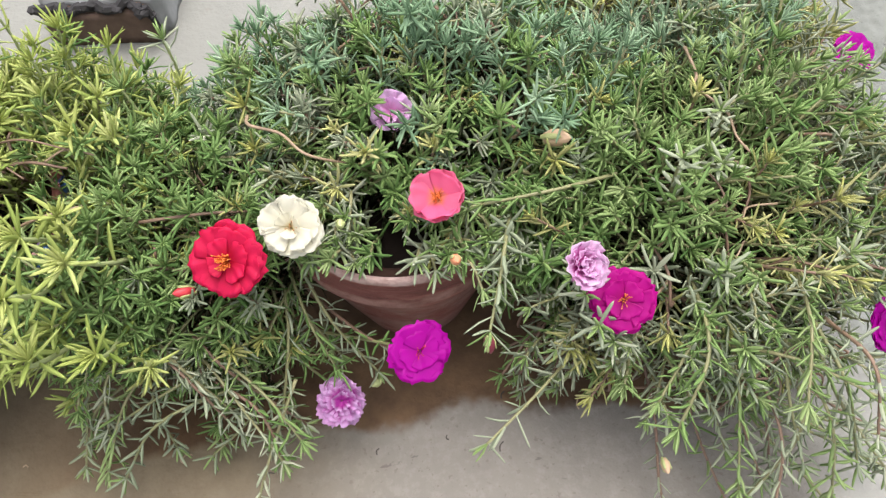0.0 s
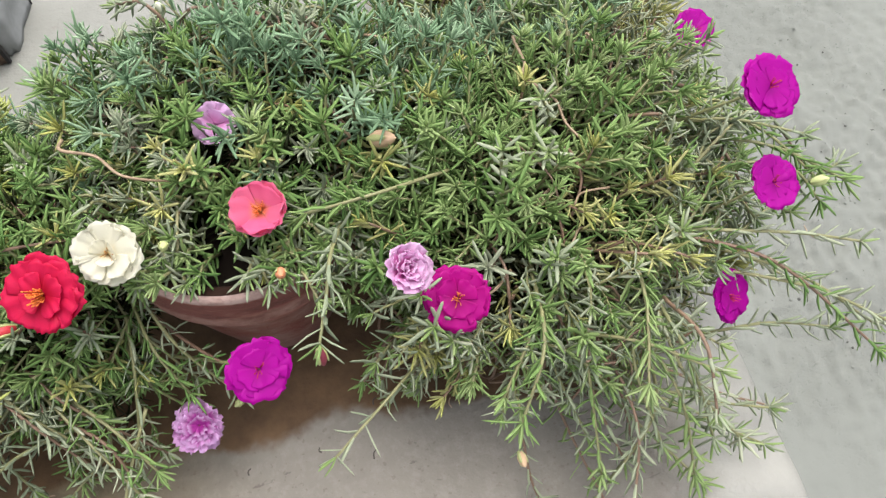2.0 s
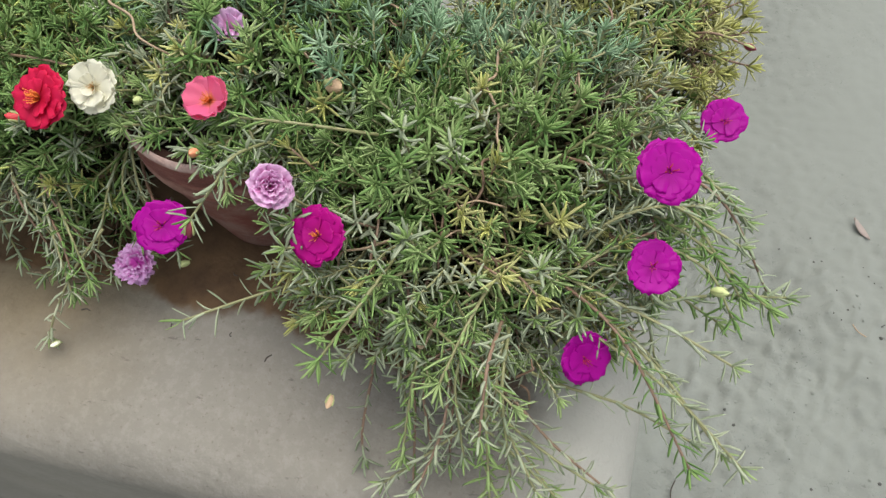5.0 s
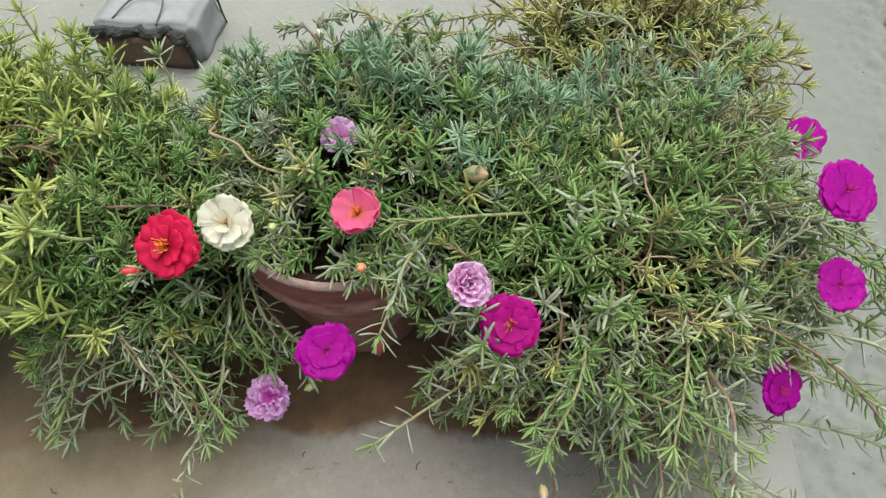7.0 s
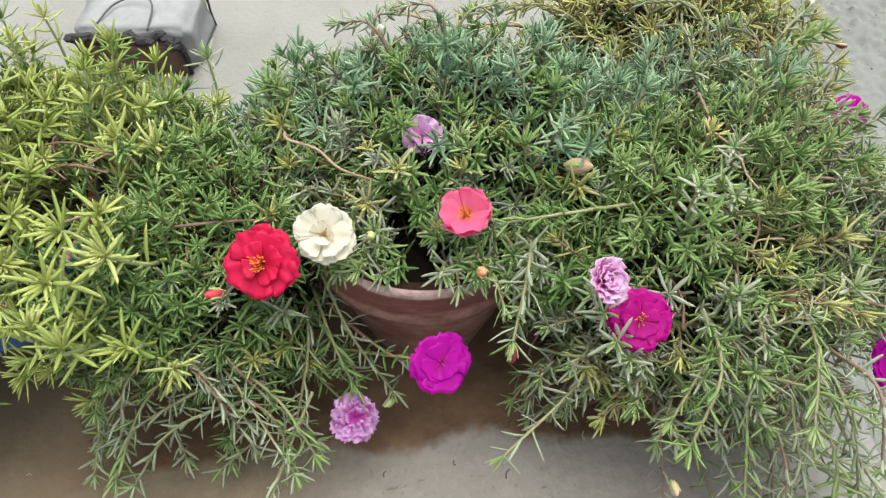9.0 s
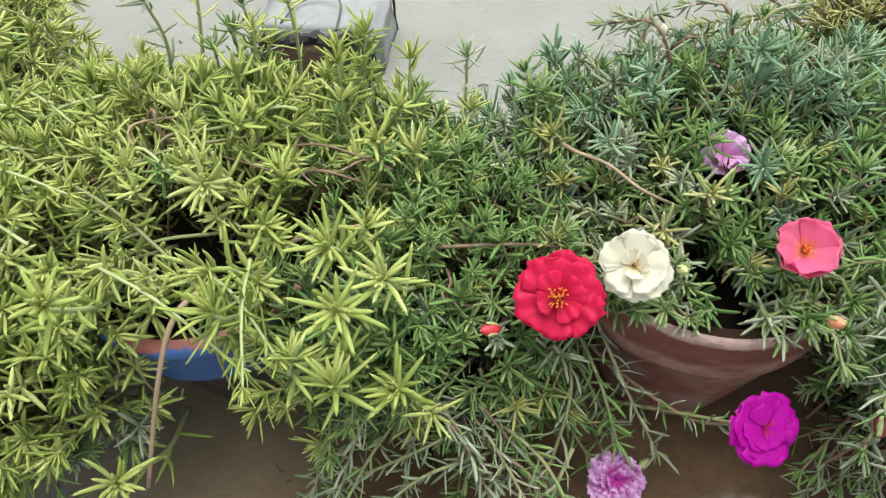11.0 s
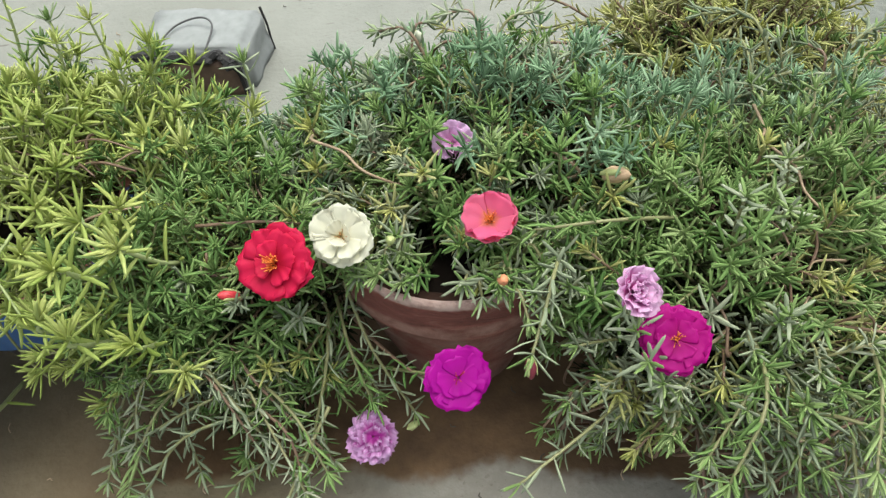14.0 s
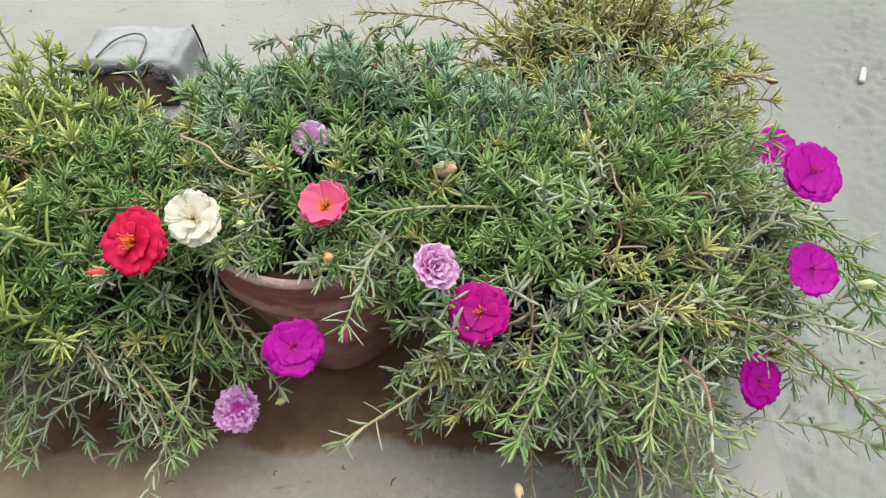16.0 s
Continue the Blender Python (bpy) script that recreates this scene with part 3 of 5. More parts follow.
def grow(plant, blobs, look_at, want, gap, seed, fill=500, out=0.0, hub=(0, 0), big=1.0, extra=0, inner=INNER_SHADE):
    """Clothe the blobs with shoots: the outer ones as parts, the ones beneath joined."""
    rng = random.Random(seed)
    area = [b[3] * b[4] + b[3] * b[5] + b[4] * b[5] for b in blobs]
    spots, cells, tries = [], {}, 0

    def spot(k):
        b = rng.choices(blobs, area)[0]
        n = unit([rng.gauss(0, 1) for _ in range(3)])
        if n[2] < -0.25:
            n[2] = -n[2]
        p = np.array(b[:3]) + n * b[3:6] * k * (1 + 0.10 * noise.noise(Vector(n * 2.5) + Vector((seed, 0, 0))))
        return b, p, unit(n / np.array(b[3:6]))

    while len(spots) < want + extra and tries < (want + extra) * 60:
        tries += 1
        b, p, n = spot(1.0)
        if p[2] < 0.015 or clear(p) or any(o is not b and inside(p, o, 0.93) for o in blobs):
            continue
        key = tuple(int(math.floor(c / gap)) for c in p)
        if any(np.linalg.norm(p - q) < gap for i in (-1, 0, 1) for j in (-1, 0, 1) for l in (-1, 0, 1) for q in cells.get((key[0] + i, key[1] + j, key[2] + l), ())):
            continue
        cells.setdefault(key, []).append(p)
        spots.append((p, n))
    joined, mats = Geo(), []
    for count, (p, n) in enumerate(spots):
        low = max(0.0, min(1.0, p[2] / 0.14))
        d = unit(n * 0.75 + np.array((0, 0, 0.55 * low - 0.12 * (1 - low))) + out * unit((p[0] - hub[0], p[1] - hub[1], 0)) + np.array([rng.gauss(0, 0.33) for _ in range(3)]))
        me = rng.choice(LOOKS[look_at(p, rng)])
        size = big * rng.uniform(0.75, 1.15)
        q = Vector(d).to_track_quat("Z", "Y").to_matrix().to_4x4()
        foot = p - d * 0.030 * size
        if near_bloom(p + d * 0.02) or near_bloom(p + d * 0.045, 0.022):
            continue
        m = Matrix.Translation(foot) @ q @ Matrix.Rotation(rng.uniform(0, 6.28), 4, "Z") @ Matrix.Diagonal((size, size, size, 1))
        if count < want:
            part("shoot", me, plant, m)
            continue
        v = np.empty(3 * len(me.vertices))
        me.vertices.foreach_get("co", v)
        for mat in me.materials:
            if mat not in mats:
                mats.append(mat)
        slots = [mats.index(mat) for mat in me.materials]
        joined.add(v.reshape(-1, 3) @ np.array(m.to_3x3()).T + np.array(m.translation), [tuple(f.vertices) for f in me.polygons])
        joined.m[len(joined.m) - len(me.polygons):] = [slots[f.material_index] for f in me.polygons]
    if joined.n:
        tagged(part("outer_foliage", joined.mesh("outer_foliage", mats), plant), kind="stuff")
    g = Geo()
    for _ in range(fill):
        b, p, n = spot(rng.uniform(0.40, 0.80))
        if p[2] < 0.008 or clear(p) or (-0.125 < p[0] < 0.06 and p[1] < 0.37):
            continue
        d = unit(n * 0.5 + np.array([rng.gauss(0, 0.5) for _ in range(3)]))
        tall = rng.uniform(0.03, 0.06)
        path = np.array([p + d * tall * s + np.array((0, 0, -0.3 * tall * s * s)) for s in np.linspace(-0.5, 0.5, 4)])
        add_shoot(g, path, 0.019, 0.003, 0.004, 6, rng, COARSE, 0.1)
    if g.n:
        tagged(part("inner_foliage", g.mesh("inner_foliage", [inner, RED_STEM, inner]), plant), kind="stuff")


def trail(plant, points, look_name, leaf=0.019, width=0.003, gap=0.0045, tip=10, bare=0.05, stem=None, seed=0, radius=0.0012, name="trailing_stem", flare=1.0):
    """One long stem that trails along the points, leafy to its tip."""
    g, rng = Geo(), random.Random(seed)
    pts = [np.array(p) + (0 if i in (0, len(points) - 1) else np.array([rng.gauss(0, 0.003) for _ in range(3)])) for i, p in enumerate(points)]
    add_shoot(g, spline(pts), leaf, width, gap, tip, rng, POINTED if look_name == "lime" else FINE, bare, radius, flare)
    return part(name, g.mesh(name, [LEAVES[look_name], stem or STEM, TIPS[look_name]]), plant)


def bare_stem(plant, points, mat=DRY_STEM, r=0.0016, name="bare_stem"):
    g = Geo()
    add_tube(g, spline(points), r, r * 0.7, 7, 0)
    return part(name, g.mesh(name, [mat]), plant)


plant_a = thing("moss_rose_plant", (POT_A[0], POT_A[1], 0.146), "green moss rose plant with many blooms spilling from the terracotta pot", "plant", "moss rose plants")
plant_b = thing("moss_rose_plant", (0.20, 0.38, 0.0), "grey-green moss rose plant sprawling over the platform with magenta blooms", "plant", "moss rose plants")
plant_c = thing("moss_rose_plant", (POT_B[0], POT_B[1], 0.162), "lime-green moss rose plant spilling from the blue pot", "plant", "moss rose plants")
plant_d = thing("moss_rose_plant", (-0.68, 0.50, 0.0), "tall lime-green moss rose plant beside the blue pot", "plant", "moss rose plants")
plant_f = thing("moss_rose_plant", (-0.85, 0.48, 0.0), "bushy lime-green moss rose plant at the end of the row", "plant", "moss rose plants")
plant_e = thing("moss_rose_plant", (0.20, 0.68, 0.0), "olive moss rose plant with reddish stems behind the others", "plant", "moss rose plants")


def look_a(p, rng):
    if p[1] > 0.42 + rng.gauss(0, 0.03):
        return rng.choice(("silver", "silver", "green", "silver", "green", "grey"))
    if p[0] < -0.27 + rng.gauss(0, 0.03):
        return "lime"
    s = rng.random()
    return "green" if s < 0.78 else ("grey" if s < 0.95 else "olive")


def look_b(p, rng):
    s = rng.random()
    if p[1] < 0.30 or p[0] > 0.25:
        return "sprig" if s < 0.45 else ("leafy" if s < 0.72 else ("olive" if s < 0.88 else "grey"))
    if p[1] > 0.46:
        return "silver" if s < 0.60 else ("green" if s < 0.75 else "sprig")
    return "green" if s < 0.60 else ("leafy" if s < 0.88 else ("olive" if s < 0.93 else "sprig"))


def look_c(p, rng):
    s = rng.random()
    if p[0] > -0.30 and s < 0.6:
        return "green"
    if p[2] < 0.12 + rng.gauss(0, 0.02):
        return "green" if s < 0.5 else ("grey" if s < 0.8 else "lime")
    return "lime" if s < 0.8 else ("pale" if s < 0.88 else "green")


def look_d(p, rng):
    s = rng.random()
    if p[2] < 0.13 + rng.gauss(0, 0.02) and p[1] < 0.40:
        return "green" if s < 0.45 else ("grey" if s < 0.75 else "lime")
    return "pale" if s < 0.35 else ("lime" if s < 0.85 else "green")


def look_e(p, rng):
    return "olive" if rng.random() < 0.88 else "green"


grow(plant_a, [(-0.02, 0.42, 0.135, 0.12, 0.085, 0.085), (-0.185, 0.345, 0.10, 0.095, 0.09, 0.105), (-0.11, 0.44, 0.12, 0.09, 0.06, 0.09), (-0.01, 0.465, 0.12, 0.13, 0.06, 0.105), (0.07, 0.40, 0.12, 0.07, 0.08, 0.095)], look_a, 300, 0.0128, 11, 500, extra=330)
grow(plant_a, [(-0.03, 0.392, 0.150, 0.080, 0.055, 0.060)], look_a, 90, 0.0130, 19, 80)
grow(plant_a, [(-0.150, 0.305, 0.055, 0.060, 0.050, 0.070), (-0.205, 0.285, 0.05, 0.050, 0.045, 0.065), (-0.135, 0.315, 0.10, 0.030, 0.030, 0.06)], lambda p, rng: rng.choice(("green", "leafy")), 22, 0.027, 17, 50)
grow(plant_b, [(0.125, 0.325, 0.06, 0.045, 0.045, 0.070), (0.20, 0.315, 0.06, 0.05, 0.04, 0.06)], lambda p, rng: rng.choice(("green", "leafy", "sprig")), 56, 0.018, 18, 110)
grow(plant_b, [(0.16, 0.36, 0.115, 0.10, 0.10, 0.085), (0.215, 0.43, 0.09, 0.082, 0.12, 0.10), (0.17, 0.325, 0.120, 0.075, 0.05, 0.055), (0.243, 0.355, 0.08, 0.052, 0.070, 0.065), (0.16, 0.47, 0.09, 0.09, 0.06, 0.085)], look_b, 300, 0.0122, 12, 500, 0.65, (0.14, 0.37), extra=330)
grow(plant_c, [(-0.38, 0.345, 0.125, 0.13, 0.10, 0.11), (-0.28, 0.38, 0.11, 0.09, 0.095, 0.105), (-0.49, 0.27, 0.12, 0.10, 0.10, 0.12), (-0.26, 0.285, 0.13, 0.055, 0.05, 0.085), (-0.46, 0.37, 0.10, 0.10, 0.09, 0.11)], look_c, 300, 0.0135, 13, 500, extra=420, inner=LIME_INNER_SHADE)
grow(plant_d, [(-0.675, 0.42, 0.13, 0.115, 0.13, 0.145), (-0.60, 0.27, 0.10, 0.11, 0.13, 0.14), (-0.735, 0.55, 0.14, 0.10, 0.09, 0.14)], look_d, 300, 0.0142, 14, 500, big=1.0, extra=440, inner=LIME_INNER_SHADE)
grow(plant_f, [(-0.80, 0.34, 0.09, 0.12, 0.15, 0.11), (-0.83, 0.50, 0.08, 0.11, 0.11, 0.08), (-0.87, 0.40, 0.08, 0.10, 0.13, 0.09)], look_d, 300, 0.0160, 16, 500, big=1.05, extra=260, inner=LIME_INNER_SHADE)
grow(plant_e, [(0.18, 0.655, 0.06, 0.10, 0.075, 0.10), (0.255, 0.63, 0.05, 0.06, 0.065, 0.075)], look_e, 280, 0.0115, 15, 160)


# ---- long stems that stand out of the mass ----
def sprawl(plant, count, seed, start, reach, ends, look_fn, leaf=0.019):
    """Loose stems that lean out of the mass from a region round start and droop at their tips."""
    rng = random.Random(seed)
    for _ in range(count):
        a = np.array([rng.uniform(*q) for q in start])
        b = np.array([rng.uniform(*q) for q in ends])
        way = b - a
        far = np.linalg.norm(way)
        b = a + way * min(1.0, rng.uniform(*reach) / far)
        mid = (a + b) / 2 + np.array((rng.gauss(0, 0.008), rng.gauss(0, 0.008), 0.02 + 0.012 * rng.random()))
        line = spline([a, mid, b])
        if any(np.linalg.norm(q - h) < 0.034 for q in line[6:] for h in HEADS) or any(near_bloom(q, 0.032) for q in line[4:]):
            continue
        trail(plant, [a, mid, b], look_fn(b, rng), leaf * rng.uniform(0.80, 1.05), 0.0031, rng.uniform(0.0036, 0.0052), 10, 0.02, stem=rng.choice((STEM, STEM, RED_STEM)), seed=rng.randrange(9999))


def greys(p, rng):
    return "grey" if rng.random() < 0.7 else "green"


# towards the platform's end, to the front and over the back
sprawl(plant_b, 56, 31, ((0.24, 0.31), (0.28, 0.52), (0.09, 0.15)), (0.08, 0.17), ((0.36, 0.47), (0.20, 0.58), (0.03, 0.17)), greys)
sprawl(plant_b, 12, 32, ((0.10, 0.26), (0.26, 0.33), (0.12, 0.17)), (0.06, 0.12), ((0.08, 0.42), (0.15, 0.22), (0.04, 0.17)), greys)
sprawl(plant_b, 14, 33, ((0.10, 0.28), (0.46, 0.52), (0.13, 0.17)), (0.06, 0.11), ((0.02, 0.34), (0.55, 0.62), (0.10, 0.24)), greys)
# hanging before the gap between the pots, and from the lime plant
sprawl(plant_a, 6, 34, ((-0.26, -0.12), (0.24, 0.28), (0.09, 0.14)), (0.08, 0.15), ((-0.30, -0.09), (0.18, 0.225), (0.02, 0.09)), greys, 0.021)
sprawl(plant_a, 8, 44, ((-0.30, -0.14), (0.23, 0.27), (0.08, 0.13)), (0.08, 0.13), ((-0.32, -0.12), (0.15, 0.20), (0.015, 0.06)), lambda p, rng: rng.choice(("green", "grey")), 0.021)
sprawl(plant_b, 6, 45, ((0.18, 0.28), (0.24, 0.30), (0.08, 0.14)), (0.08, 0.13), ((0.20, 0.40), (0.14, 0.20), (0.015, 0.08)), greys)
sprawl(plant_c, 16, 35, ((-0.56, -0.44), (0.20, 0.25), (0.12, 0.20)), (0.07, 0.13), ((-0.60, -0.43), (0.10, 0.17), (0.03, 0.14)), look_c, 0.023)
sprawl(plant_a, 14, 36, ((-0.16, 0.08), (0.46, 0.50), (0.15, 0.19)), (0.05, 0.09), ((-0.20, 0.12), (0.50, 0.56), (0.20, 0.27)), lambda p, rng: "grey", 0.017)
sprawl(plant_e, 16, 37, ((0.10, 0.24), (0.60, 0.70), (0.08, 0.12)), (0.08, 0.18), ((-0.10, 0.36), (0.56, 0.76), (0.04, 0.18)), look_e, 0.018)

# old leafless stems that show brown where the sprawling plant has thinned
old_stems = random.Random(77)
for k in range(15):
    x, y = old_stems.uniform(0.15, 0.285), old_stems.uniform(0.265, 0.345)
    a, n = old_stems.uniform(-2.2, 0.6), old_stems.uniform(0.03, 0.06)
    z = 0.185 - 1.6 * max(0.0, 0.31 - y) - 1.0 * max(0.0, x - 0.21)
    dx, dy = math.cos(a) * n, math.sin(a) * n * 0.6
    line = [(x, y, z - 0.030), (x + 0.4 * dx, y + 0.4 * dy, z), (x + 0.75 * dx - 0.1 * dy, y + 0.75 * dy + 0.1 * dx, z + 0.004), (x + dx, y + dy, z - 0.014)]
    if not any(near_bloom(np.array(q), 0.03) for q in line):
        bare_stem(plant_b, line, (DRY_STEM, RED_STEM)[k % 2], old_stems.uniform(0.0008, 0.0013))

# stems that lean over the brown pot's lip and out over the platform
trail(plant_b, [(0.16, 0.30, 0.13), (0.106, 0.268, 0.125), (0.07, 0.225, 0.14), (0.036, 0.186, 0.145)], "grey", 0.0205, 0.0033, 0.0060, 5, 0.05, seed=1)
trail(plant_b, [(0.17, 0.30, 0.17), (0.165, 0.24, 0.19), (0.155, 0.195, 0.165)], "green", 0.022, 0.0032, 0.004, 12, 0.05, seed=2)
trail(plant_b, [(0.24, 0.32, 0.16), (0.24, 0.26, 0.18), (0.237, 0.215, 0.160)], "green", 0.022, 0.0032, 0.004, 12, 0.05, seed=3)
trail(plant_b, [(0.28, 0.34, 0.12), (0.36, 0.30, 0.125), (0.425, 0.274, 0.084)], "grey", 0.0190, 0.0032, 0.0054, 8, 0.05, seed=4)
trail(plant_b, [(0.20, 0.30, 0.12), (0.24, 0.22, 0.10), (0.235, 0.160, 0.066)], "grey", 0.0190, 0.0032, 0.0054, 8, 0.05, RED_STEM, seed=5)
trail(plant_b, [(0.24, 0.335, 0.15), (0.304, 0.328, 0.155), (0.36, 0.325, 0.15), (0.411, 0.319, 0.13)], "grey", 0.0185, 0.0031, 0.0052, 8, 0.05, seed=851)
trail(plant_b, [(0.24, 0.33, 0.11), (0.301, 0.314, 0.125), (0.375, 0.292, 0.115), (0.440, 0.267, 0.09)], "grey", 0.0185, 0.0031, 0.0052, 8, 0.05, seed=852)
trail(plant_b, [(0.25, 0.28, 0.08), (0.301, 0.269, 0.09), (0.355, 0.277, 0.08), (0.405, 0.281, 0.06)], "grey", 0.0185, 0.0031, 0.0052, 8, 0.05, seed=853)
trail(plant_b, [(0.20, 0.28, 0.07), (0.267, 0.258, 0.065), (0.315, 0.245, 0.045), (0.361, 0.232, 0.02)], "grey", 0.0185, 0.0031, 0.0052, 8, 0.05, RED_STEM, seed=854)
trail(plant_b, [(0.17, 0.26, 0.08), (0.217, 0.230, 0.08), (0.285, 0.215, 0.06), (0.345, 0.201, 0.03)], "grey", 0.0185, 0.0031, 0.0052, 8, 0.05, seed=855)
for k, line in enumerate((((0.17, 0.29, 0.08), (0.182, 0.254, 0.065), (0.196, 0.217, 0.030), (0.225, 0.159, 0.014)), ((0.15, 0.27, 0.08), (0.162, 0.227, 0.06), (0.168, 0.193, 0.030), (0.171, 0.174, 0.010)), ((0.19, 0.27, 0.09), (0.219, 0.246, 0.08), (0.274, 0.235, 0.06), (0.324, 0.210, 0.030)), ((0.23, 0.25, 0.07), (0.274, 0.235, 0.06), (0.309, 0.229, 0.05), (0.352, 0.226, 0.040)), ((0.22, 0.26, 0.06), (0.243, 0.233, 0.04), (0.280, 0.193, 0.020), (0.298, 0.178, 0.010)), ((-0.11, 0.24, 0.10), (-0.119, 0.203, 0.08), (-0.137, 0.171, 0.05), (-0.150, 0.148, 0.020)))):
    trail(plant_a if k == 5 else plant_b, line, "sprig" if k % 2 else "leafy", 0.0175, 0.0030, 0.0056, 8, 0.1, RED_STEM if k < 2 else STEM, seed=870 + k)
trail(plant_a, [(0.05, 0.36, 0.17), (0.045, 0.30, 0.225), (0.043, 0.262, 0.22), (0.038, 0.238, 0.212)], "grey", 0.0190, 0.0034, 0.0042, 6, 0.02, seed=6)
trail(plant_a, [(0.02, 0.37, 0.16), (0.012, 0.32, 0.19), (-0.005, 0.300, 0.185)], "olive", 0.015, 0.003, 0.005, 12, 0.05, seed=7)
trail(plant_a, [(-0.07, 0.36, 0.16), (-0.062, 0.335, 0.197), (-0.060, 0.314, 0.196)], "grey", 0.016, 0.003, 0.004, 12, 0.05, seed=8)
trail(plant_a, [(-0.10, 0.35, 0.16), (-0.096, 0.325, 0.20), (-0.095, 0.306, 0.196)], "green", 0.017, 0.003, 0.004, 12, 0.05, seed=9)
trail(plant_a, [(0.12, 0.36, 0.20), (0.08, 0.33, 0.232), (0.03, 0.32, 0.225)], "green", 0.018, 0.0032, 0.005, 3, 0.05, seed=10)
trail(plant_a, [(-0.12, 0.32, 0.12), (-0.08, 0.285, 0.12), (-0.04, 0.262, 0.13), (-0.012, 0.25, 0.15)], "grey", 0.018, 0.0028, 0.008, 3, 0.05, RED_STEM, seed=11)
trail(plant_a, [(-0.14, 0.30, 0.14), (-0.145, 0.26, 0.13), (-0.15, 0.225, 0.06), (-0.19, 0.195, 0.03)], "grey", 0.021, 0.003, 0.006, 6, 0.02, seed=12)
trail(plant_a, [(-0.12, 0.30, 0.13), (-0.115, 0.262, 0.12), (-0.12, 0.23, 0.07), (-0.14, 0.205, 0.03)], "grey", 0.021, 0.003, 0.006, 6, 0.02, seed=13)

for k, a in enumerate((176, 186, 196, 206, 216, 225, 233, 240, 292, 299, 306, 313, 320, 328, 336, 344, 352)):
    rng = random.Random(200 + k)
    c, q = math.cos(radians(a)), math.sin(radians(a))
    r = rng.uniform(0.090, 0.101)
    trail(plant_a, [(RIM[0] + 0.066 * c, RIM[1] + 0.066 * q, 0.160), (RIM[0] + 0.084 * c, RIM[1] + 0.084 * q, 0.190 + 0.008 * rng.random()), (RIM[0] + r * c, RIM[1] + r * q, rng.uniform(0.186, 0.196))], rng.choice(("green", "grey", "grey", "green")), 0.0165, 0.0030, 0.0040, 13, 0.15, seed=230 + k)
for k, a in enumerate((178, 188, 198, 208, 218, 304, 312, 322, 332, 342, 350)):
    rng = random.Random(430 + k)
    c, q = math.cos(radians(a)), math.sin(radians(a))
    r = rng.uniform(0.104, 0.120)
    trail(plant_a, [(RIM[0] + 0.070 * c, RIM[1] + 0.070 * q, 0.160), (RIM[0] + 0.096 * c, RIM[1] + 0.096 * q, 0.196), (RIM[0] + r * c, RIM[1] + r * q, rng.uniform(0.150, 0.190))], rng.choice(("green", "grey", "grey", "green")), 0.0175, 0.0031, 0.0042, 12, 0.2, seed=450 + k)
for k in range(5):
    rng = random.Random(260 + k)
    a = (rng.uniform(-0.15, -0.10), rng.uniform(0.29, 0.33), rng.uniform(0.10, 0.16))
    b = (rng.uniform(-0.12, -0.045), rng.uniform(0.235, 0.285), rng.uniform(0.03, 0.10))
    trail(plant_a, [a, ((a[0] + b[0]) / 2, (a[1] + b[1]) / 2 - 0.01, (a[2] + b[2]) / 2 + 0.015), b], rng.choice(("green", "grey")), 0.019, 0.0029, 0.005, 8, 0.02, seed=280 + k)
for k in range(7):
    rng = random.Random(300 + k)
    a = (rng.uniform(0.09, 0.13), rng.uniform(0.30, 0.34), rng.uniform(0.03, 0.10))
    b = (rng.uniform(0.02, 0.10), rng.uniform(0.25, 0.30), rng.uniform(0.02, 0.08))
    trail(plant_b, [a, ((a[0] + b[0]) / 2, (a[1] + b[1]) / 2, (a[2] + b[2]) / 2 + 0.012), b], rng.choice(("green", "grey")), 0.018, 0.0028, 0.006, 7, 0.05, RED_STEM, seed=320 + k)

for k, (x, y) in enumerate(((-0.095, 0.325), (-0.082, 0.312), (-0.058, 0.330), (-0.064, 0.298), (0.000, 0.335), (0.014, 0.318), (0.034, 0.318), (0.045, 0.330), (-0.075, 0.340), (0.025, 0.340), (0.058, 0.345), (-0.030, 0.350), (0.054, 0.322), (-0.012, 0.302), (-0.046, 0.306), (-0.024, 0.328), (0.008, 0.304), (-0.070, 0.322))):
    rng = random.Random(370 + k)
    trail(plant_a, [(x, y + 0.027, 0.155), (x, y + 0.004, 0.186), (x + rng.uniform(-0.006, 0.006), y - 0.008, 0.190 + 0.014 * rng.random())], rng.choice(("green", "grey", "grey", "green")), 0.0185, 0.0031, 0.0036, 13, 0.1, seed=390 + k)

for k, (x, y) in enumerate(((-0.106, 0.312), (-0.082, 0.302), (-0.068, 0.310), (-0.054, 0.301), (0.000, 0.312), (0.026, 0.310), (0.042, 0.303), (0.062, 0.312), (-0.058, 0.320))):
    rng = random.Random(800 + k)
    trail(plant_a, [(x, y + 0.022, 0.150), (x + rng.uniform(-0.004, 0.004), y + 0.002, 0.178), (x + rng.uniform(-0.008, 0.008), y - 0.008, 0.188 + 0.010 * rng.random())], rng.choice(("green", "grey", "grey", "green")), 0.0165, 0.0026, 0.0032, 14, 0.05, seed=820 + k)

# thin reddish stems that reach across the platform behind
for k, line in enumerate((((0.12, 0.63, 0.08), (0.04, 0.622, 0.13), (-0.03, 0.617, 0.125), (-0.097, 0.647, 0.12)), ((0.10, 0.66, 0.08), (0.03, 0.675, 0.13), (-0.03, 0.69, 0.13), (-0.09, 0.705, 0.12)), ((0.11, 0.65, 0.10), (0.05, 0.66, 0.16), (0.0, 0.66, 0.165)), ((0.12, 0.68, 0.09), (0.07, 0.70, 0.15), (0.02, 0.73, 0.16)))):
    trail(plant_e, line, "olive", 0.0185, 0.0027, 0.0042, 8, 0.05, RED_STEM, seed=340 + k)

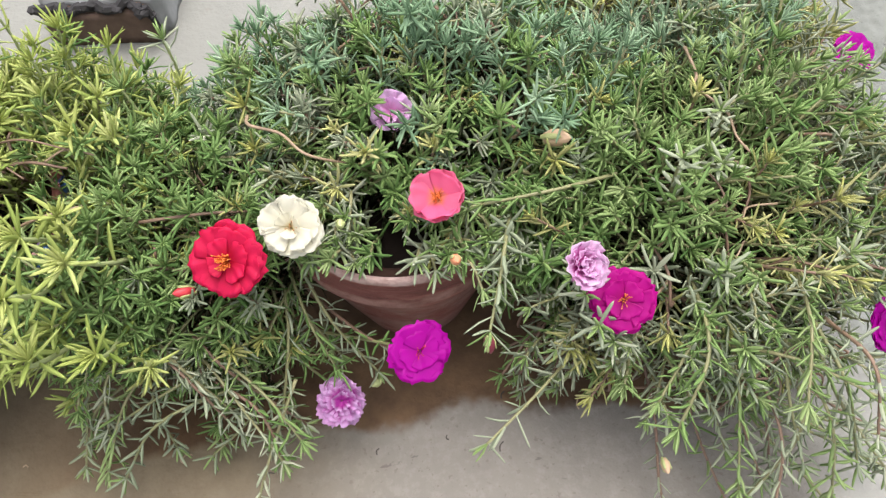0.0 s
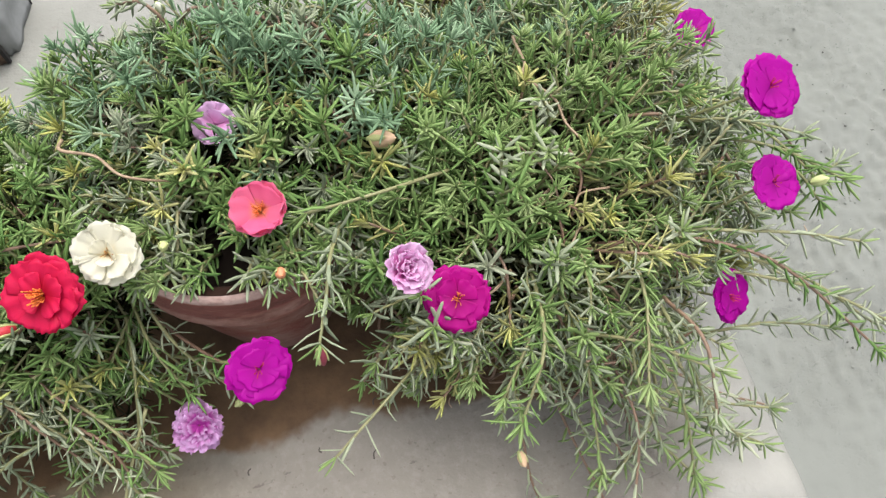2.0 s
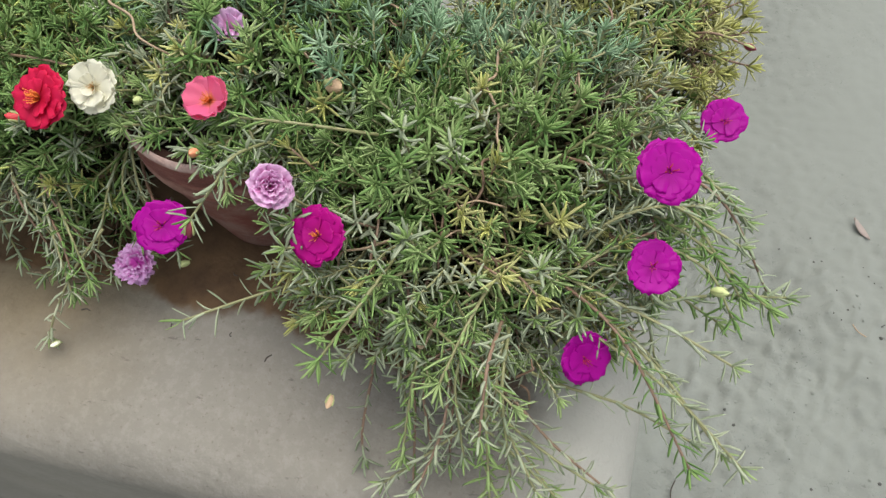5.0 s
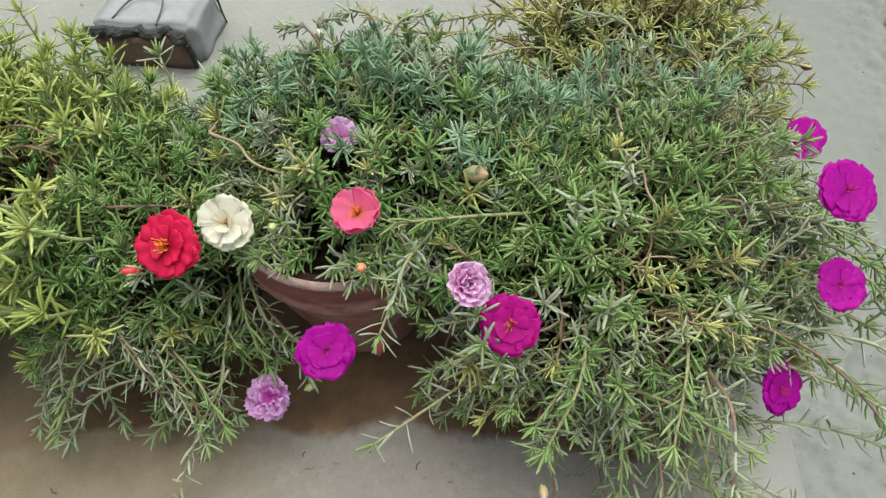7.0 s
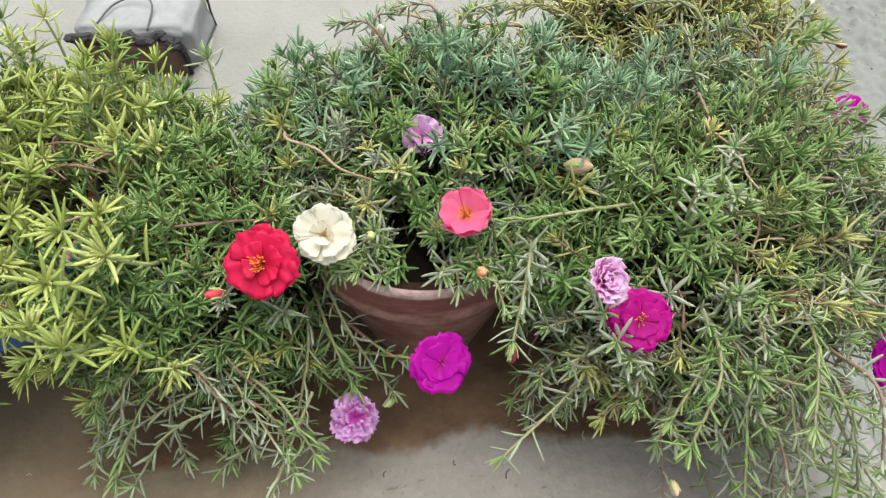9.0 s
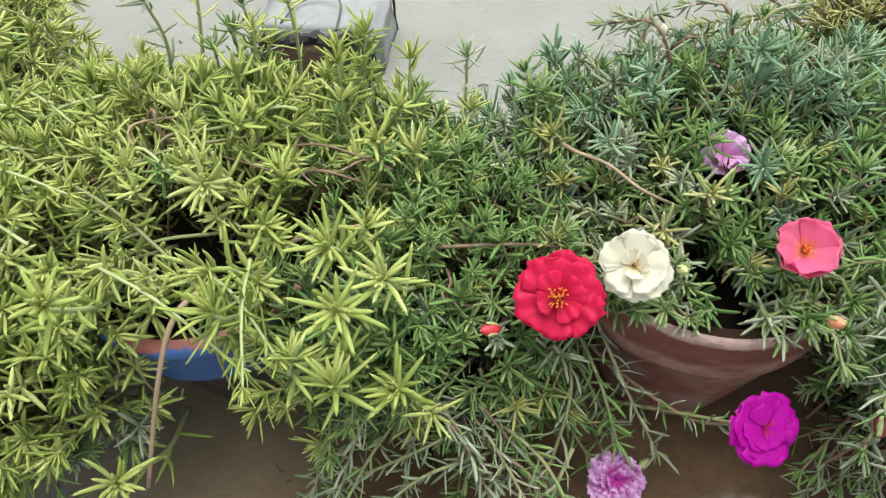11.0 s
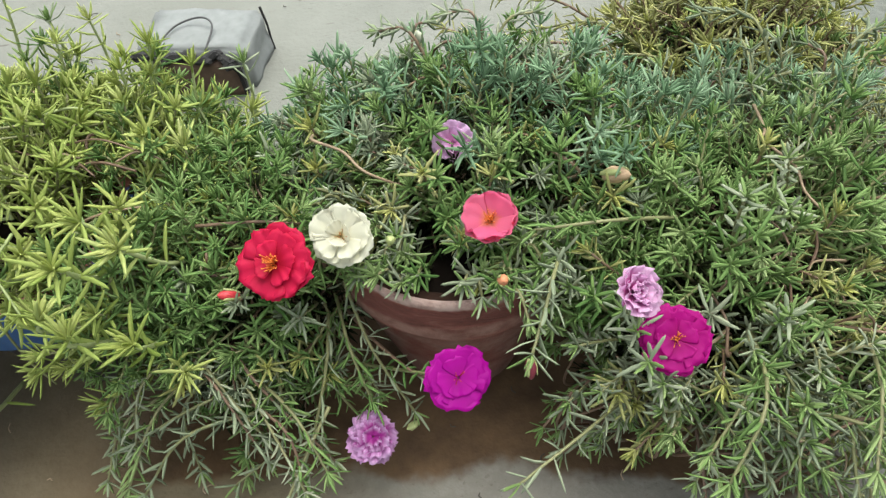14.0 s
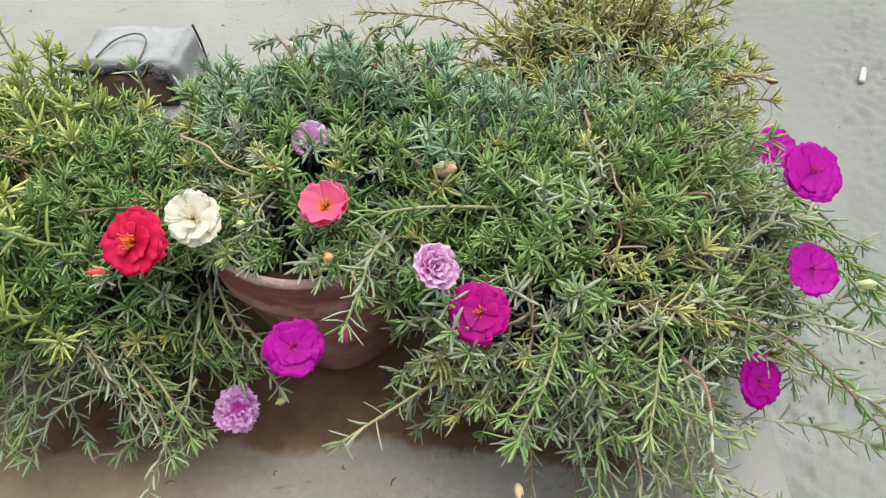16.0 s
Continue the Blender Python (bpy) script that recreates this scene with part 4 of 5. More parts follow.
trail(plant_e, [(0.26, 0.63, 0.09), (0.30, 0.624, 0.122), (0.338, 0.622, 0.118)], "olive", 0.0175, 0.0026, 0.0048, 0, 0.05, RED_STEM, seed=348)

# upright shoots behind the blue pot
for k, (foot, top) in enumerate((((-0.42, 0.425, 0.20), (-0.413, 0.428, 0.285)), ((-0.40, 0.436, 0.20), (-0.384, 0.455, 0.30)), ((-0.37, 0.44, 0.18), (-0.360, 0.456, 0.265)), ((-0.335, 0.45, 0.17), (-0.33, 0.462, 0.262)), ((-0.21, 0.44, 0.17), (-0.207, 0.452, 0.235)), ((-0.29, 0.44, 0.17), (-0.285, 0.462, 0.235)))):
    mid = [(a + b) / 2 + 0.004 for a, b in zip(foot, top)]
    trail(plant_c, [foot, mid, top], "lime" if k % 2 else "grey", 0.021, 0.0026, 0.0075, 14, 0.3, PALE_STEM, seed=60 + k, flare=0.75)

rng = random.Random(655)
for k in range(15):
    x = rng.uniform(-0.38, -0.21)
    y = rng.uniform(0.405, 0.455)
    z = rng.uniform(0.215, 0.262)
    foot = (x + rng.uniform(-0.03, 0.0), y - 0.005, 0.15)
    trail(plant_c, [foot, ((x + foot[0]) / 2 + 0.003, y, (z + 0.17) / 2), (x, y + 0.008, z)], "lime" if k % 3 else "green", 0.021, 0.0028, 0.0048, 13, 0.35, PALE_STEM, seed=660 + k, flare=0.7)

# large pale rosettes of the lime plant
ROSETTES = ((-0.383, 0.213, 0.270), (-0.509, 0.269, 0.260), (-0.577, 0.297, 0.260), (-0.339, 0.311, 0.250), (-0.317, 0.254, 0.250), (-0.238, 0.232, 0.265), (-0.225, 0.268, 0.240), (-0.260, 0.285, 0.240), (-0.242, 0.212, 0.220), (-0.212, 0.223, 0.200),
            (-0.482, 0.165, 0.220), (-0.535, 0.138, 0.200), (-0.306, 0.231, 0.250), (-0.510, 0.328, 0.250), (-0.394, 0.405, 0.220), (-0.485, 0.358, 0.250), (-0.565, 0.208, 0.200), (-0.460, 0.159, 0.120), (-0.390, 0.171, 0.120), (-0.270, 0.225, 0.215))
for k, p in enumerate(ROSETTES):
    rng = random.Random(80 + k)
    p = np.array(p)
    root = p + (rng.uniform(-0.03, 0.03), 0.055 + 0.03 * rng.random(), -0.075)
    mid = (p + root) / 2 + (0, -0.008, -0.012)
    trail(plant_c, [root, mid, p - (0, 0, 0.004), p + (0.001, -0.004, 0.005)], "lime", 0.028, 0.0044, 0.007, 20, 0.25, PALE_STEM, seed=90 + k, radius=0.0017)

def tangle(plant, blobs, count, seed):
    """Bare stems that wind over the mass between its shoots."""
    rng = random.Random(seed)
    done = 0
    while done < count:
        c = rng.choice(blobs)
        n = unit((rng.gauss(0, 1), rng.gauss(0, 1) - 0.4, abs(rng.gauss(0, 1)) + 0.3))
        m = unit(n + np.array([rng.gauss(0, 0.4) for _ in range(3)]))
        line = [np.array(c[:3]) + unit(n + (m - n) * s) * c[3:6] * (0.92 + 0.10 * math.sin(math.pi * s)) + np.array([rng.gauss(0, 0.004) for _ in range(3)]) for s in (0, 0.33, 0.66, 1)]
        if any(clear(p) or p[2] < 0.03 for p in line):
            continue
        done += 1
        bare_stem(plant, line, rng.choice((RED_STEM, STEM, DRY_STEM, STEM)), rng.uniform(0.0009, 0.0014))


tangle(plant_a, [(-0.02, 0.42, 0.135, 0.12, 0.085, 0.085), (-0.185, 0.345, 0.10, 0.095, 0.09, 0.105), (-0.01, 0.465, 0.12, 0.13, 0.06, 0.105)], 30, 501)
tangle(plant_b, [(0.16, 0.36, 0.115, 0.10, 0.10, 0.085), (0.23, 0.43, 0.09, 0.10, 0.12, 0.10), (0.17, 0.30, 0.125, 0.075, 0.05, 0.05), (0.26, 0.33, 0.08, 0.075, 0.08, 0.065)], 40, 502)
tangle(plant_c, [(-0.38, 0.36, 0.13, 0.13, 0.11, 0.115), (-0.28, 0.39, 0.11, 0.09, 0.10, 0.115), (-0.49, 0.27, 0.12, 0.10, 0.10, 0.12), (-0.62, 0.40, 0.13, 0.13, 0.15, 0.15)], 64, 503)

rng = random.Random(610)
for k in range(24):
    a = np.array((rng.uniform(-0.60, -0.25), rng.uniform(0.24, 0.42), rng.uniform(0.215, 0.25)))
    way = unit((rng.gauss(0, 1), rng.gauss(-0.5, 0.8), 0)) * rng.uniform(0.05, 0.10)
    b = a + way + (0, 0, rng.uniform(-0.05, 0.01))
    if clear(b) or clear((a + b) / 2):
        continue
    trail(plant_c, [a, (a + b) / 2 + (0, 0, 0.012), b], "lime", 0.015, 0.0027, 0.0065, 9, 0.05, PALE_STEM, seed=620 + k, radius=0.0010)

for k in range(9):
    rng = random.Random(700 + k)
    b = (rng.uniform(-0.46, -0.405), rng.uniform(0.215, 0.245), rng.uniform(0.15, 0.225))
    trail(plant_c, [(b[0] - 0.01, 0.29, 0.18), (b[0], 0.255, 0.215), b], "lime", 0.024, 0.0036, 0.005, 14, 0.2, seed=710 + k)

for k in range(7):
    rng = random.Random(740 + k)
    a = np.array((rng.uniform(-0.345, -0.24), rng.uniform(0.335, 0.385), rng.uniform(0.205, 0.228)))
    b = a + (rng.uniform(0.03, 0.07) * rng.choice((-1, 1)), rng.uniform(-0.02, 0.02), rng.uniform(-0.012, 0.008))
    bare_stem(plant_c, [a, (a + b) / 2 + (0, rng.uniform(-0.006, 0.006), 0.006), b], rng.choice((RED_STEM, DRY_STEM)), rng.uniform(0.0007, 0.0010))
for k in range(7):
    rng = random.Random(760 + k)
    a = np.array((rng.uniform(-0.42, -0.30), rng.uniform(0.26, 0.31), rng.uniform(0.20, 0.235)))
    b = a + (rng.uniform(-0.07, 0.07), rng.uniform(-0.06, -0.01), rng.uniform(-0.02, 0.012))
    bare_stem(plant_c, [a, (a + b) / 2 + (0, 0, 0.008), b], rng.choice((PALE_STEM, DRY_STEM, PALE_STEM)), rng.uniform(0.0010, 0.0014))

# bare stems
bare_stem(plant_c, [(-0.335, 0.275, 0.205), (-0.347, 0.245, 0.212), (-0.357, 0.216, 0.185), (-0.380, 0.174, 0.10)], DRY_STEM, 0.0021)
bare_stem(plant_c, [(-0.372, 0.262, 0.190), (-0.374, 0.232, 0.197), (-0.378, 0.222, 0.155), (-0.368, 0.225, 0.13), (-0.362, 0.228, 0.14)], STEM, 0.0010)
bare_stem(plant_c, [(-0.327, 0.262, 0.195), (-0.325, 0.236, 0.197), (-0.322, 0.226, 0.15), (-0.312, 0.222, 0.12)], STEM, 0.0011)
bare_stem(plant_c, [(-0.483, 0.336, 0.242), (-0.448, 0.315, 0.246), (-0.395, 0.293, 0.240), (-0.355, 0.272, 0.225)], STEM, 0.0016)
bare_stem(plant_c, [(-0.30, 0.31, 0.200), (-0.27, 0.315, 0.212), (-0.245, 0.325, 0.21)], DRY_STEM, 0.0012)
bare_stem(plant_c, [(-0.32, 0.345, 0.215), (-0.29, 0.352, 0.222), (-0.26, 0.35, 0.218)], RED_STEM, 0.0014)
bare_stem(plant_a, [(-0.205, 0.315, 0.205), (-0.16, 0.318, 0.212), (-0.13, 0.325, 0.205)], RED_STEM, 0.0013)
bare_stem(plant_a, [(-0.137, 0.392, 0.222), (-0.128, 0.374, 0.236), (-0.108, 0.372, 0.229), (-0.088, 0.356, 0.228), (-0.062, 0.362, 0.207)], DRY_STEM, 0.0013)
bare_stem(plant_b, [(0.176, 0.478, 0.190), (0.173, 0.462, 0.207), (0.179, 0.442, 0.204), (0.177, 0.428, 0.207), (0.196, 0.408, 0.206), (0.203, 0.390, 0.200), (0.218, 0.372, 0.196)], DRY_STEM, 0.0013)
bare_stem(plant_b, [(0.215, 0.375, 0.180), (0.226, 0.350, 0.178), (0.240, 0.335, 0.165)], STEM, 0.0016)
for k in range(26):
    rng = random.Random(140 + k)
    foot = (rng.uniform(0.07, 0.16), rng.uniform(0.28, 0.34), 0.0)
    bare_stem(plant_b, [foot, (foot[0] + rng.uniform(-0.03, 0.02), foot[1] - 0.03, 0.06), (foot[0] + rng.uniform(-0.02, 0.08), foot[1] - rng.uniform(-0.02, 0.05), 0.13)], RED_STEM, 0.0013)
for k in range(10):
    rng = random.Random(170 + k)
    foot = (rng.uniform(0.20, 0.28), rng.uniform(0.36, 0.44), 0.0)
    bare_stem(plant_b, [foot, (foot[0] + 0.02, foot[1] - 0.01, 0.05), (foot[0] + rng.uniform(0.0, 0.08), foot[1] + rng.uniform(-0.05, 0.05), 0.10)], RED_STEM, 0.0013)


# ---- blooms ----
def petal_mesh(name, mat, wide, frill, cup, seed, teeth):
    """An obovate petal, one long along y, its end frilled and notched, cupped upwards; a sheet with thickness."""
    rng = random.Random(seed)
    k = rng.uniform(0, 50)
    nu, nv = 13, 8
    top = []
    for j in range(nv):
        s = j / (nv - 1)
        half = wide * (0.10 + 0.90 * math.sin(min(1.0, s * 1.08) * 1.75) ** 1.1) * 0.5
        for i in range(nu):
            t = 2 * i / (nu - 1) - 1
            edge = (1 - 0.30 * abs(t) ** 2.4) if s > 0.5 else 1.0
            y = s * (1 + (edge - 1) * (s - 0.5) * 2) + s ** 3 * 0.10 * noise.noise((t * 3.2, k, 0)) + s ** 8 * teeth * (math.sin(t * 17 + k) + 0.6 * math.sin(t * 31 + 2 * k)) - 0.05 * s ** 6 * math.exp(-(t / 0.16) ** 2)
            z = cup * (0.55 * s * s + 0.35 * t * t * s) + frill * s * s * noise.noise((t * 2.4, s * 1.3 + k, 2)) + 0.6 * frill * s ** 4 * noise.noise((t * 6.5, k, 7))
            top.append((t * half, y, z))
    n = len(top)
    v = top + [(x, y, z - 0.006 - 0.012 * (1 - y)) for x, y, z in top]
    f = []
    for j in range(nv - 1):
        for i in range(nu - 1):
            a = j * nu + i
            f += [(a, a + 1, a + nu + 1, a + nu), (n + a, n + a + nu, n + a + nu + 1, n + a + 1)]
    rim = [i for i in range(nu)] + [j * nu + nu - 1 for j in range(1, nv)] + [(nv - 1) * nu + i for i in range(nu - 2, -1, -1)] + [j * nu for j in range(nv - 2, 0, -1)]
    for a, b in zip(rim, rim[1:] + rim[:1]):
        f.append((b, a, n + a, n + b))
    g = Geo()
    g.add(v, f)
    return g.mesh(name, [mat])


def stamen_mesh(mat, count, seed, tall=1.0):
    rng, g = random.Random(seed), Geo()
    for _ in range(count):
        a, r = rng.uniform(0, 6.28), rng.uniform(0.02, 0.26)
        end = np.array((r * math.cos(a), r * math.sin(a), tall * rng.uniform(0.2, 0.36)))
        add_tube(g, [(0.3 * end[0], 0.3 * end[1], 0.0), end * (0.8, 0.8, 0.6), end], 0.012, 0.010, 4, 0)
        v, f = lump(rng, 0.021, 1.0)
        g.add(v + end, f)
    return g.mesh("stamen_tuft", [mat])


def cup_mesh():
    g = Geo()
    g.add(*lathe([(0.0, -0.42), (0.07, -0.40), (0.10, -0.25), (0.17, -0.10), (0.20, -0.02), (0.0, 0.02)], 12))
    return g.mesh("calyx", [SEPAL])


CUP = cup_mesh()


class Bloom:
    """A kind of bloom: rings of petals (count, length, lift in degrees), their paint and stamens."""

    def __init__(self, colours, rings, wide, frill, cup, stamens, seed, teeth=0.0, reach=(0.15, 0.75), loose=1.0):
        self.loose = loose
        self.mat = petal_material("petal", *colours, reach)
        self.petals = [petal_mesh("petal", self.mat, wide, frill, cup, seed + i, teeth) for i in range(4)]
        self.rings, self.seed = rings, seed
        self.stamens = stamen_mesh(*stamens[:2], seed, stamens[2]) if stamens else None


RED = Bloom(((0.58, 0.008, 0.04), (0.76, 0.020, 0.11), (0.62, 0.010, 0.07)), ((7, 1.0, 0), (6, 0.93, 4), (4, 0.56, 12)), 1.16, 0.20, 0.06, (STAMEN, 44, 1.2), 21, 0.02, loose=0.6)
WHITE = Bloom(((0.80, 0.73, 0.48), (0.82, 0.81, 0.70), (0.80, 0.78, 0.66)), ((6, 1.0, 3), (5, 0.90, 11), (3, 0.55, 36)), 1.10, 0.16, 0.20, (CREAM_STAMEN, 12, 0.8), 31, 0.0, (0.05, 0.40))
CORAL = Bloom(((0.85, 0.34, 0.16), (0.82, 0.19, 0.38), (0.79, 0.15, 0.33)), ((5, 1.0, 16), (4, 0.92, 28)), 1.36, 0.24, 0.22, (STAMEN, 34, 1.2), 41, 0.0, (0.08, 0.42))
MAGENTA = Bloom(((0.46, 0.001, 0.34), (0.53, 0.001, 0.40), (0.49, 0.001, 0.36)), ((6, 1.0, 0), (6, 0.96, 2), (4, 0.64, 4)), 1.44, 0.13, 0.02, (DARK_STAMEN, 9, 0.8), 51, 0.028, loose=0.5)
ROSE = Bloom(((0.46, 0.002, 0.21), (0.55, 0.002, 0.29), (0.50, 0.001, 0.24)), ((6, 1.0, 1), (6, 0.95, 3), (4, 0.60, 6)), 1.44, 0.14, 0.03, (STAMEN, 16, 0.9), 55, 0.026, loose=0.5)
LILAC = Bloom(((0.74, 0.18, 0.55), (0.88, 0.68, 0.85), (0.84, 0.42, 0.72)), ((7, 1.0, 16), (6, 0.92, 32), (6, 0.74, 48), (5, 0.52, 64)), 1.18, 0.30, 0.30, None, 61, 0.02, (0.36, 0.80))
CARNATION = Bloom(((0.50, 0.04, 0.38), (0.76, 0.53, 0.78), (0.62, 0.20, 0.56)), ((9, 1.0, 0), (8, 0.88, 7), (7, 0.66, 16), (5, 0.44, 32)), 1.05, 0.42, 0.10, None, 65, 0.05, (0.40, 0.92))
PINK = Bloom(((0.72, 0.32, 0.60), (0.82, 0.60, 0.82), (0.78, 0.52, 0.76)), ((5, 1.0, 14), (3, 0.80, 36)), 1.30, 0.34, 0.26, None, 71, 0.0, (0.2, 0.8))


def bloom(plant, kind, place, radius, face, label, root=None, look_name="green", turn=0.0, squash=1.0):
    """A bloom at a place, turned to face a way, on its own leafy stalk."""
    rng = random.Random(int(1000 * (place[0] + 3 * place[1])))
    face = Vector(face).normalized()
    m = Matrix.Translation(place) @ face.to_track_quat("Z", "Y").to_matrix().to_4x4() @ Matrix.Rotation(turn, 4, "Z") @ Matrix.Diagonal((radius, radius * squash, radius, 1))
    head = part("flower", CUP, plant, m @ Matrix.Translation((0, 0, -0.08)), label)
    for i, (count, length, lift) in enumerate(kind.rings):
        for k in range(count):
            a = 2 * math.pi * (k + 0.5 * (i % 2) + rng.uniform(-0.24, 0.24)) / count + 0.37 * i
            s = length * rng.uniform(0.86, 1.06)
            part("petal", kind.petals[(k + i) % 4], head, m @ Matrix.Rotation(a, 4, "Z") @ Matrix.Translation((0, 0.03, 0.025 * i)) @ Matrix.Rotation(radians(lift + kind.loose * rng.uniform(-9, 11)), 4, "X") @ Matrix.Diagonal((s, s, s, 1)))
    if kind.stamens:
        part("stamen_tuft", kind.stamens, head, m @ Matrix.Translation((0, 0, 0.05)), "thin coloured stamens")
    foot = Vector(place) - face * radius * 0.6
    if root is None:
        root = foot + Vector((0.01, 0.04, -0.06))
    trail(plant, [root, (Vector(root) + foot) / 2 + Vector((0, 0, -0.006)), foot], look_name, 0.014, 0.0026, 0.0055, 0, 0.1, seed=rng.randrange(999), name="flower_stalk", flare=0.35)


bloom(plant_a, RED, (-0.130, 0.279, 0.222), 0.026, (-0.05, -0.55, 0.83), "bright red ruffled double bloom with orange stamens", (-0.13, 0.33, 0.16))
bloom(plant_a, WHITE, (-0.091, 0.301, 0.227), 0.0210, (0.12, -0.5, 0.85), "creamy white double bloom", (-0.08, 0.36, 0.17))
bloom(plant_a, CORAL, (0.002, 0.324, 0.226), 0.0195, (0.05, -0.25, 0.95), "coral pink bloom with orange stamens", (0.01, 0.38, 0.17))
bloom(plant_a, PINK, (-0.036, 0.401, 0.214), 0.0152, (0.15, -0.45, 0.75), "pale lilac half-open bloom", (-0.02, 0.44, 0.18))
bloom(plant_b, LILAC, (0.092, 0.272, 0.237), 0.0160, (0.52, -0.34, 0.66), "pale pink and white frilly double bloom", (0.12, 0.31, 0.16), "grey")
bloom(plant_b, ROSE, (0.121, 0.268, 0.197), 0.0205, (-0.05, -0.45, 0.85), "magenta ruffled double bloom", (0.14, 0.32, 0.13))
bloom(plant_a, MAGENTA, (-0.009, 0.240, 0.170), 0.0210, (0.36, -0.40, 0.80), "magenta ruffled double bloom hanging before the pot", (-0.105, 0.285, 0.085), "green", 0.6)
bloom(plant_a, CARNATION, (-0.079, 0.232, 0.075), 0.020, (0.05, -0.45, 0.88), "lilac and white frilly double bloom", (-0.11, 0.31, 0.05))
bloom(plant_b, MAGENTA, (0.328, 0.382, 0.236), 0.021, (0.35, -0.35, 0.85), "large magenta ruffled bloom", (0.26, 0.42, 0.13), "grey")
bloom(plant_b, MAGENTA, (0.338, 0.343, 0.182), 0.0185, (0.25, -0.35, 0.9), "magenta ruffled bloom", (0.27, 0.37, 0.10), "grey", 1.0)
bloom(plant_b, MAGENTA, (0.314, 0.289, 0.117), 0.0195, (0.55, -0.35, 0.6), "magenta bloom turned aside among leaves", (0.25, 0.33, 0.08), "grey", 2.0)
bloom(plant_b, MAGENTA, (0.343, 0.549, 0.099), 0.0195, (0.25, -0.35, 0.88), "magenta bloom half hidden by leaves", (0.27, 0.52, 0.06), "grey", 3.0)


HALF_OPEN = Bloom(((0.70, 0.70, 0.48), (0.80, 0.80, 0.70), (0.74, 0.75, 0.62)), ((4, 1.0, 48), (4, 0.9, 64)), 1.25, 0.14, 0.35, None, 81, 0.0, (0.05, 0.5))
bloom(plant_c, HALF_OPEN, (-0.500, 0.118, 0.183), 0.017, (-0.2, -0.5, 0.8), "white half-open bloom", (-0.50, 0.19, 0.15), "lime")


# ---- buds ----
def bud(plant, place, face, length, mat, label, tip=None):
    """A closed bud: a pointed body held by two sepals."""
    m = Matrix.Translation(place) @ Vector(face).to_track_quat("Z", "Y").to_matrix().to_4x4() @ Matrix.Diagonal((length, length, length, 1))
    g = Geo()
    g.add(*lathe([(0.0, -0.5), (0.16, -0.42), (0.27, -0.15), (0.25, 0.12), (0.13, 0.38), (0.0, 0.5)], 12, 0.12))
    ob = part("flower_bud", g.mesh("flower_bud", [mat]), plant, m, label)
    g = Geo()
    for k in range(3):
        a = 2.1 * k
        way = np.array((0.45 * math.cos(a), 0.45 * math.sin(a), 1))
        add_leaf(g, np.array((0.12 * math.cos(a), 0.12 * math.sin(a), -0.5)), way, (math.cos(a), math.sin(a), 0.3), 0.8, 0.3, -0.25)
    part("sepal_cup", g.mesh("sepal_cup", [SEPAL]), ob, m)


ORANGE_BUD = plain_material("orange_bud", (0.66, 0.26, 0.13), 0.5)
WILTED = plain_material("wilted_red_bud", (0.16, 0.015, 0.03), 0.6)
DRIED = plain_material("dried_petals", (0.52, 0.36, 0.22), 0.7)
GREEN_BUD = plain_material("green_bud", (0.46, 0.52, 0.22), 0.5)
WHITE_BUD = plain_material("white_bud", (0.72, 0.74, 0.58), 0.5)
RED_BUD = plain_material("red_bud", (0.50, 0.03, 0.04), 0.5)
bud(plant_a, (0.016, 0.281, 0.224), (0.2, -0.5, 0.6), 0.013, ORANGE_BUD, "small closed orange bud")
bud(plant_a, (0.038, 0.233, 0.206), (0.1, -0.6, -0.75), 0.014, WILTED, "wilted dark red bud")
bud(plant_b, (0.079, 0.374, 0.222), (0.8, -0.3, 0.4), 0.022, DRIED, "dried tan spent bloom")
bud(plant_a, (-0.078, 0.494, 0.232), (0.0, -0.2, 1), 0.013, WHITE_BUD, "pale green bud")
bud(plant_a, (-0.058, 0.256, 0.047), (-0.6, -0.6, 0.1), 0.011, GREEN_BUD, "pale green bud")
bud(plant_a, (-0.167, 0.268, 0.195), (-0.6, -0.4, 0.5), 0.016, RED_BUD, "closed red bud")
bud(plant_a, (-0.062, 0.310, 0.215), (0.2, -0.5, 0.6), 0.012, GREEN_BUD, "pale green bud")
bud(plant_c, (-0.565, 0.144, 0.190), (-0.3, -0.5, 0.8), 0.016, WHITE_BUD, "white bud")
bud(plant_a, (-0.140, 0.145, 0.020), (-0.2, -0.7, 0.4), 0.010, WHITE_BUD, "small pale bud")
bud(plant_b, (0.156, 0.185, 0.109), (0.2, -0.8, 0.2), 0.012, DRIED, "small pinkish dried bud")
bud(plant_e, (0.341, 0.622, 0.117), (0.9, 0.0, -0.2), 0.012, WILTED, "dark withered bud")
bud(plant_b, (0.385, 0.360, 0.150), (0.8, 0.0, 0.3), 0.013, GREEN_BUD, "pale green bud")


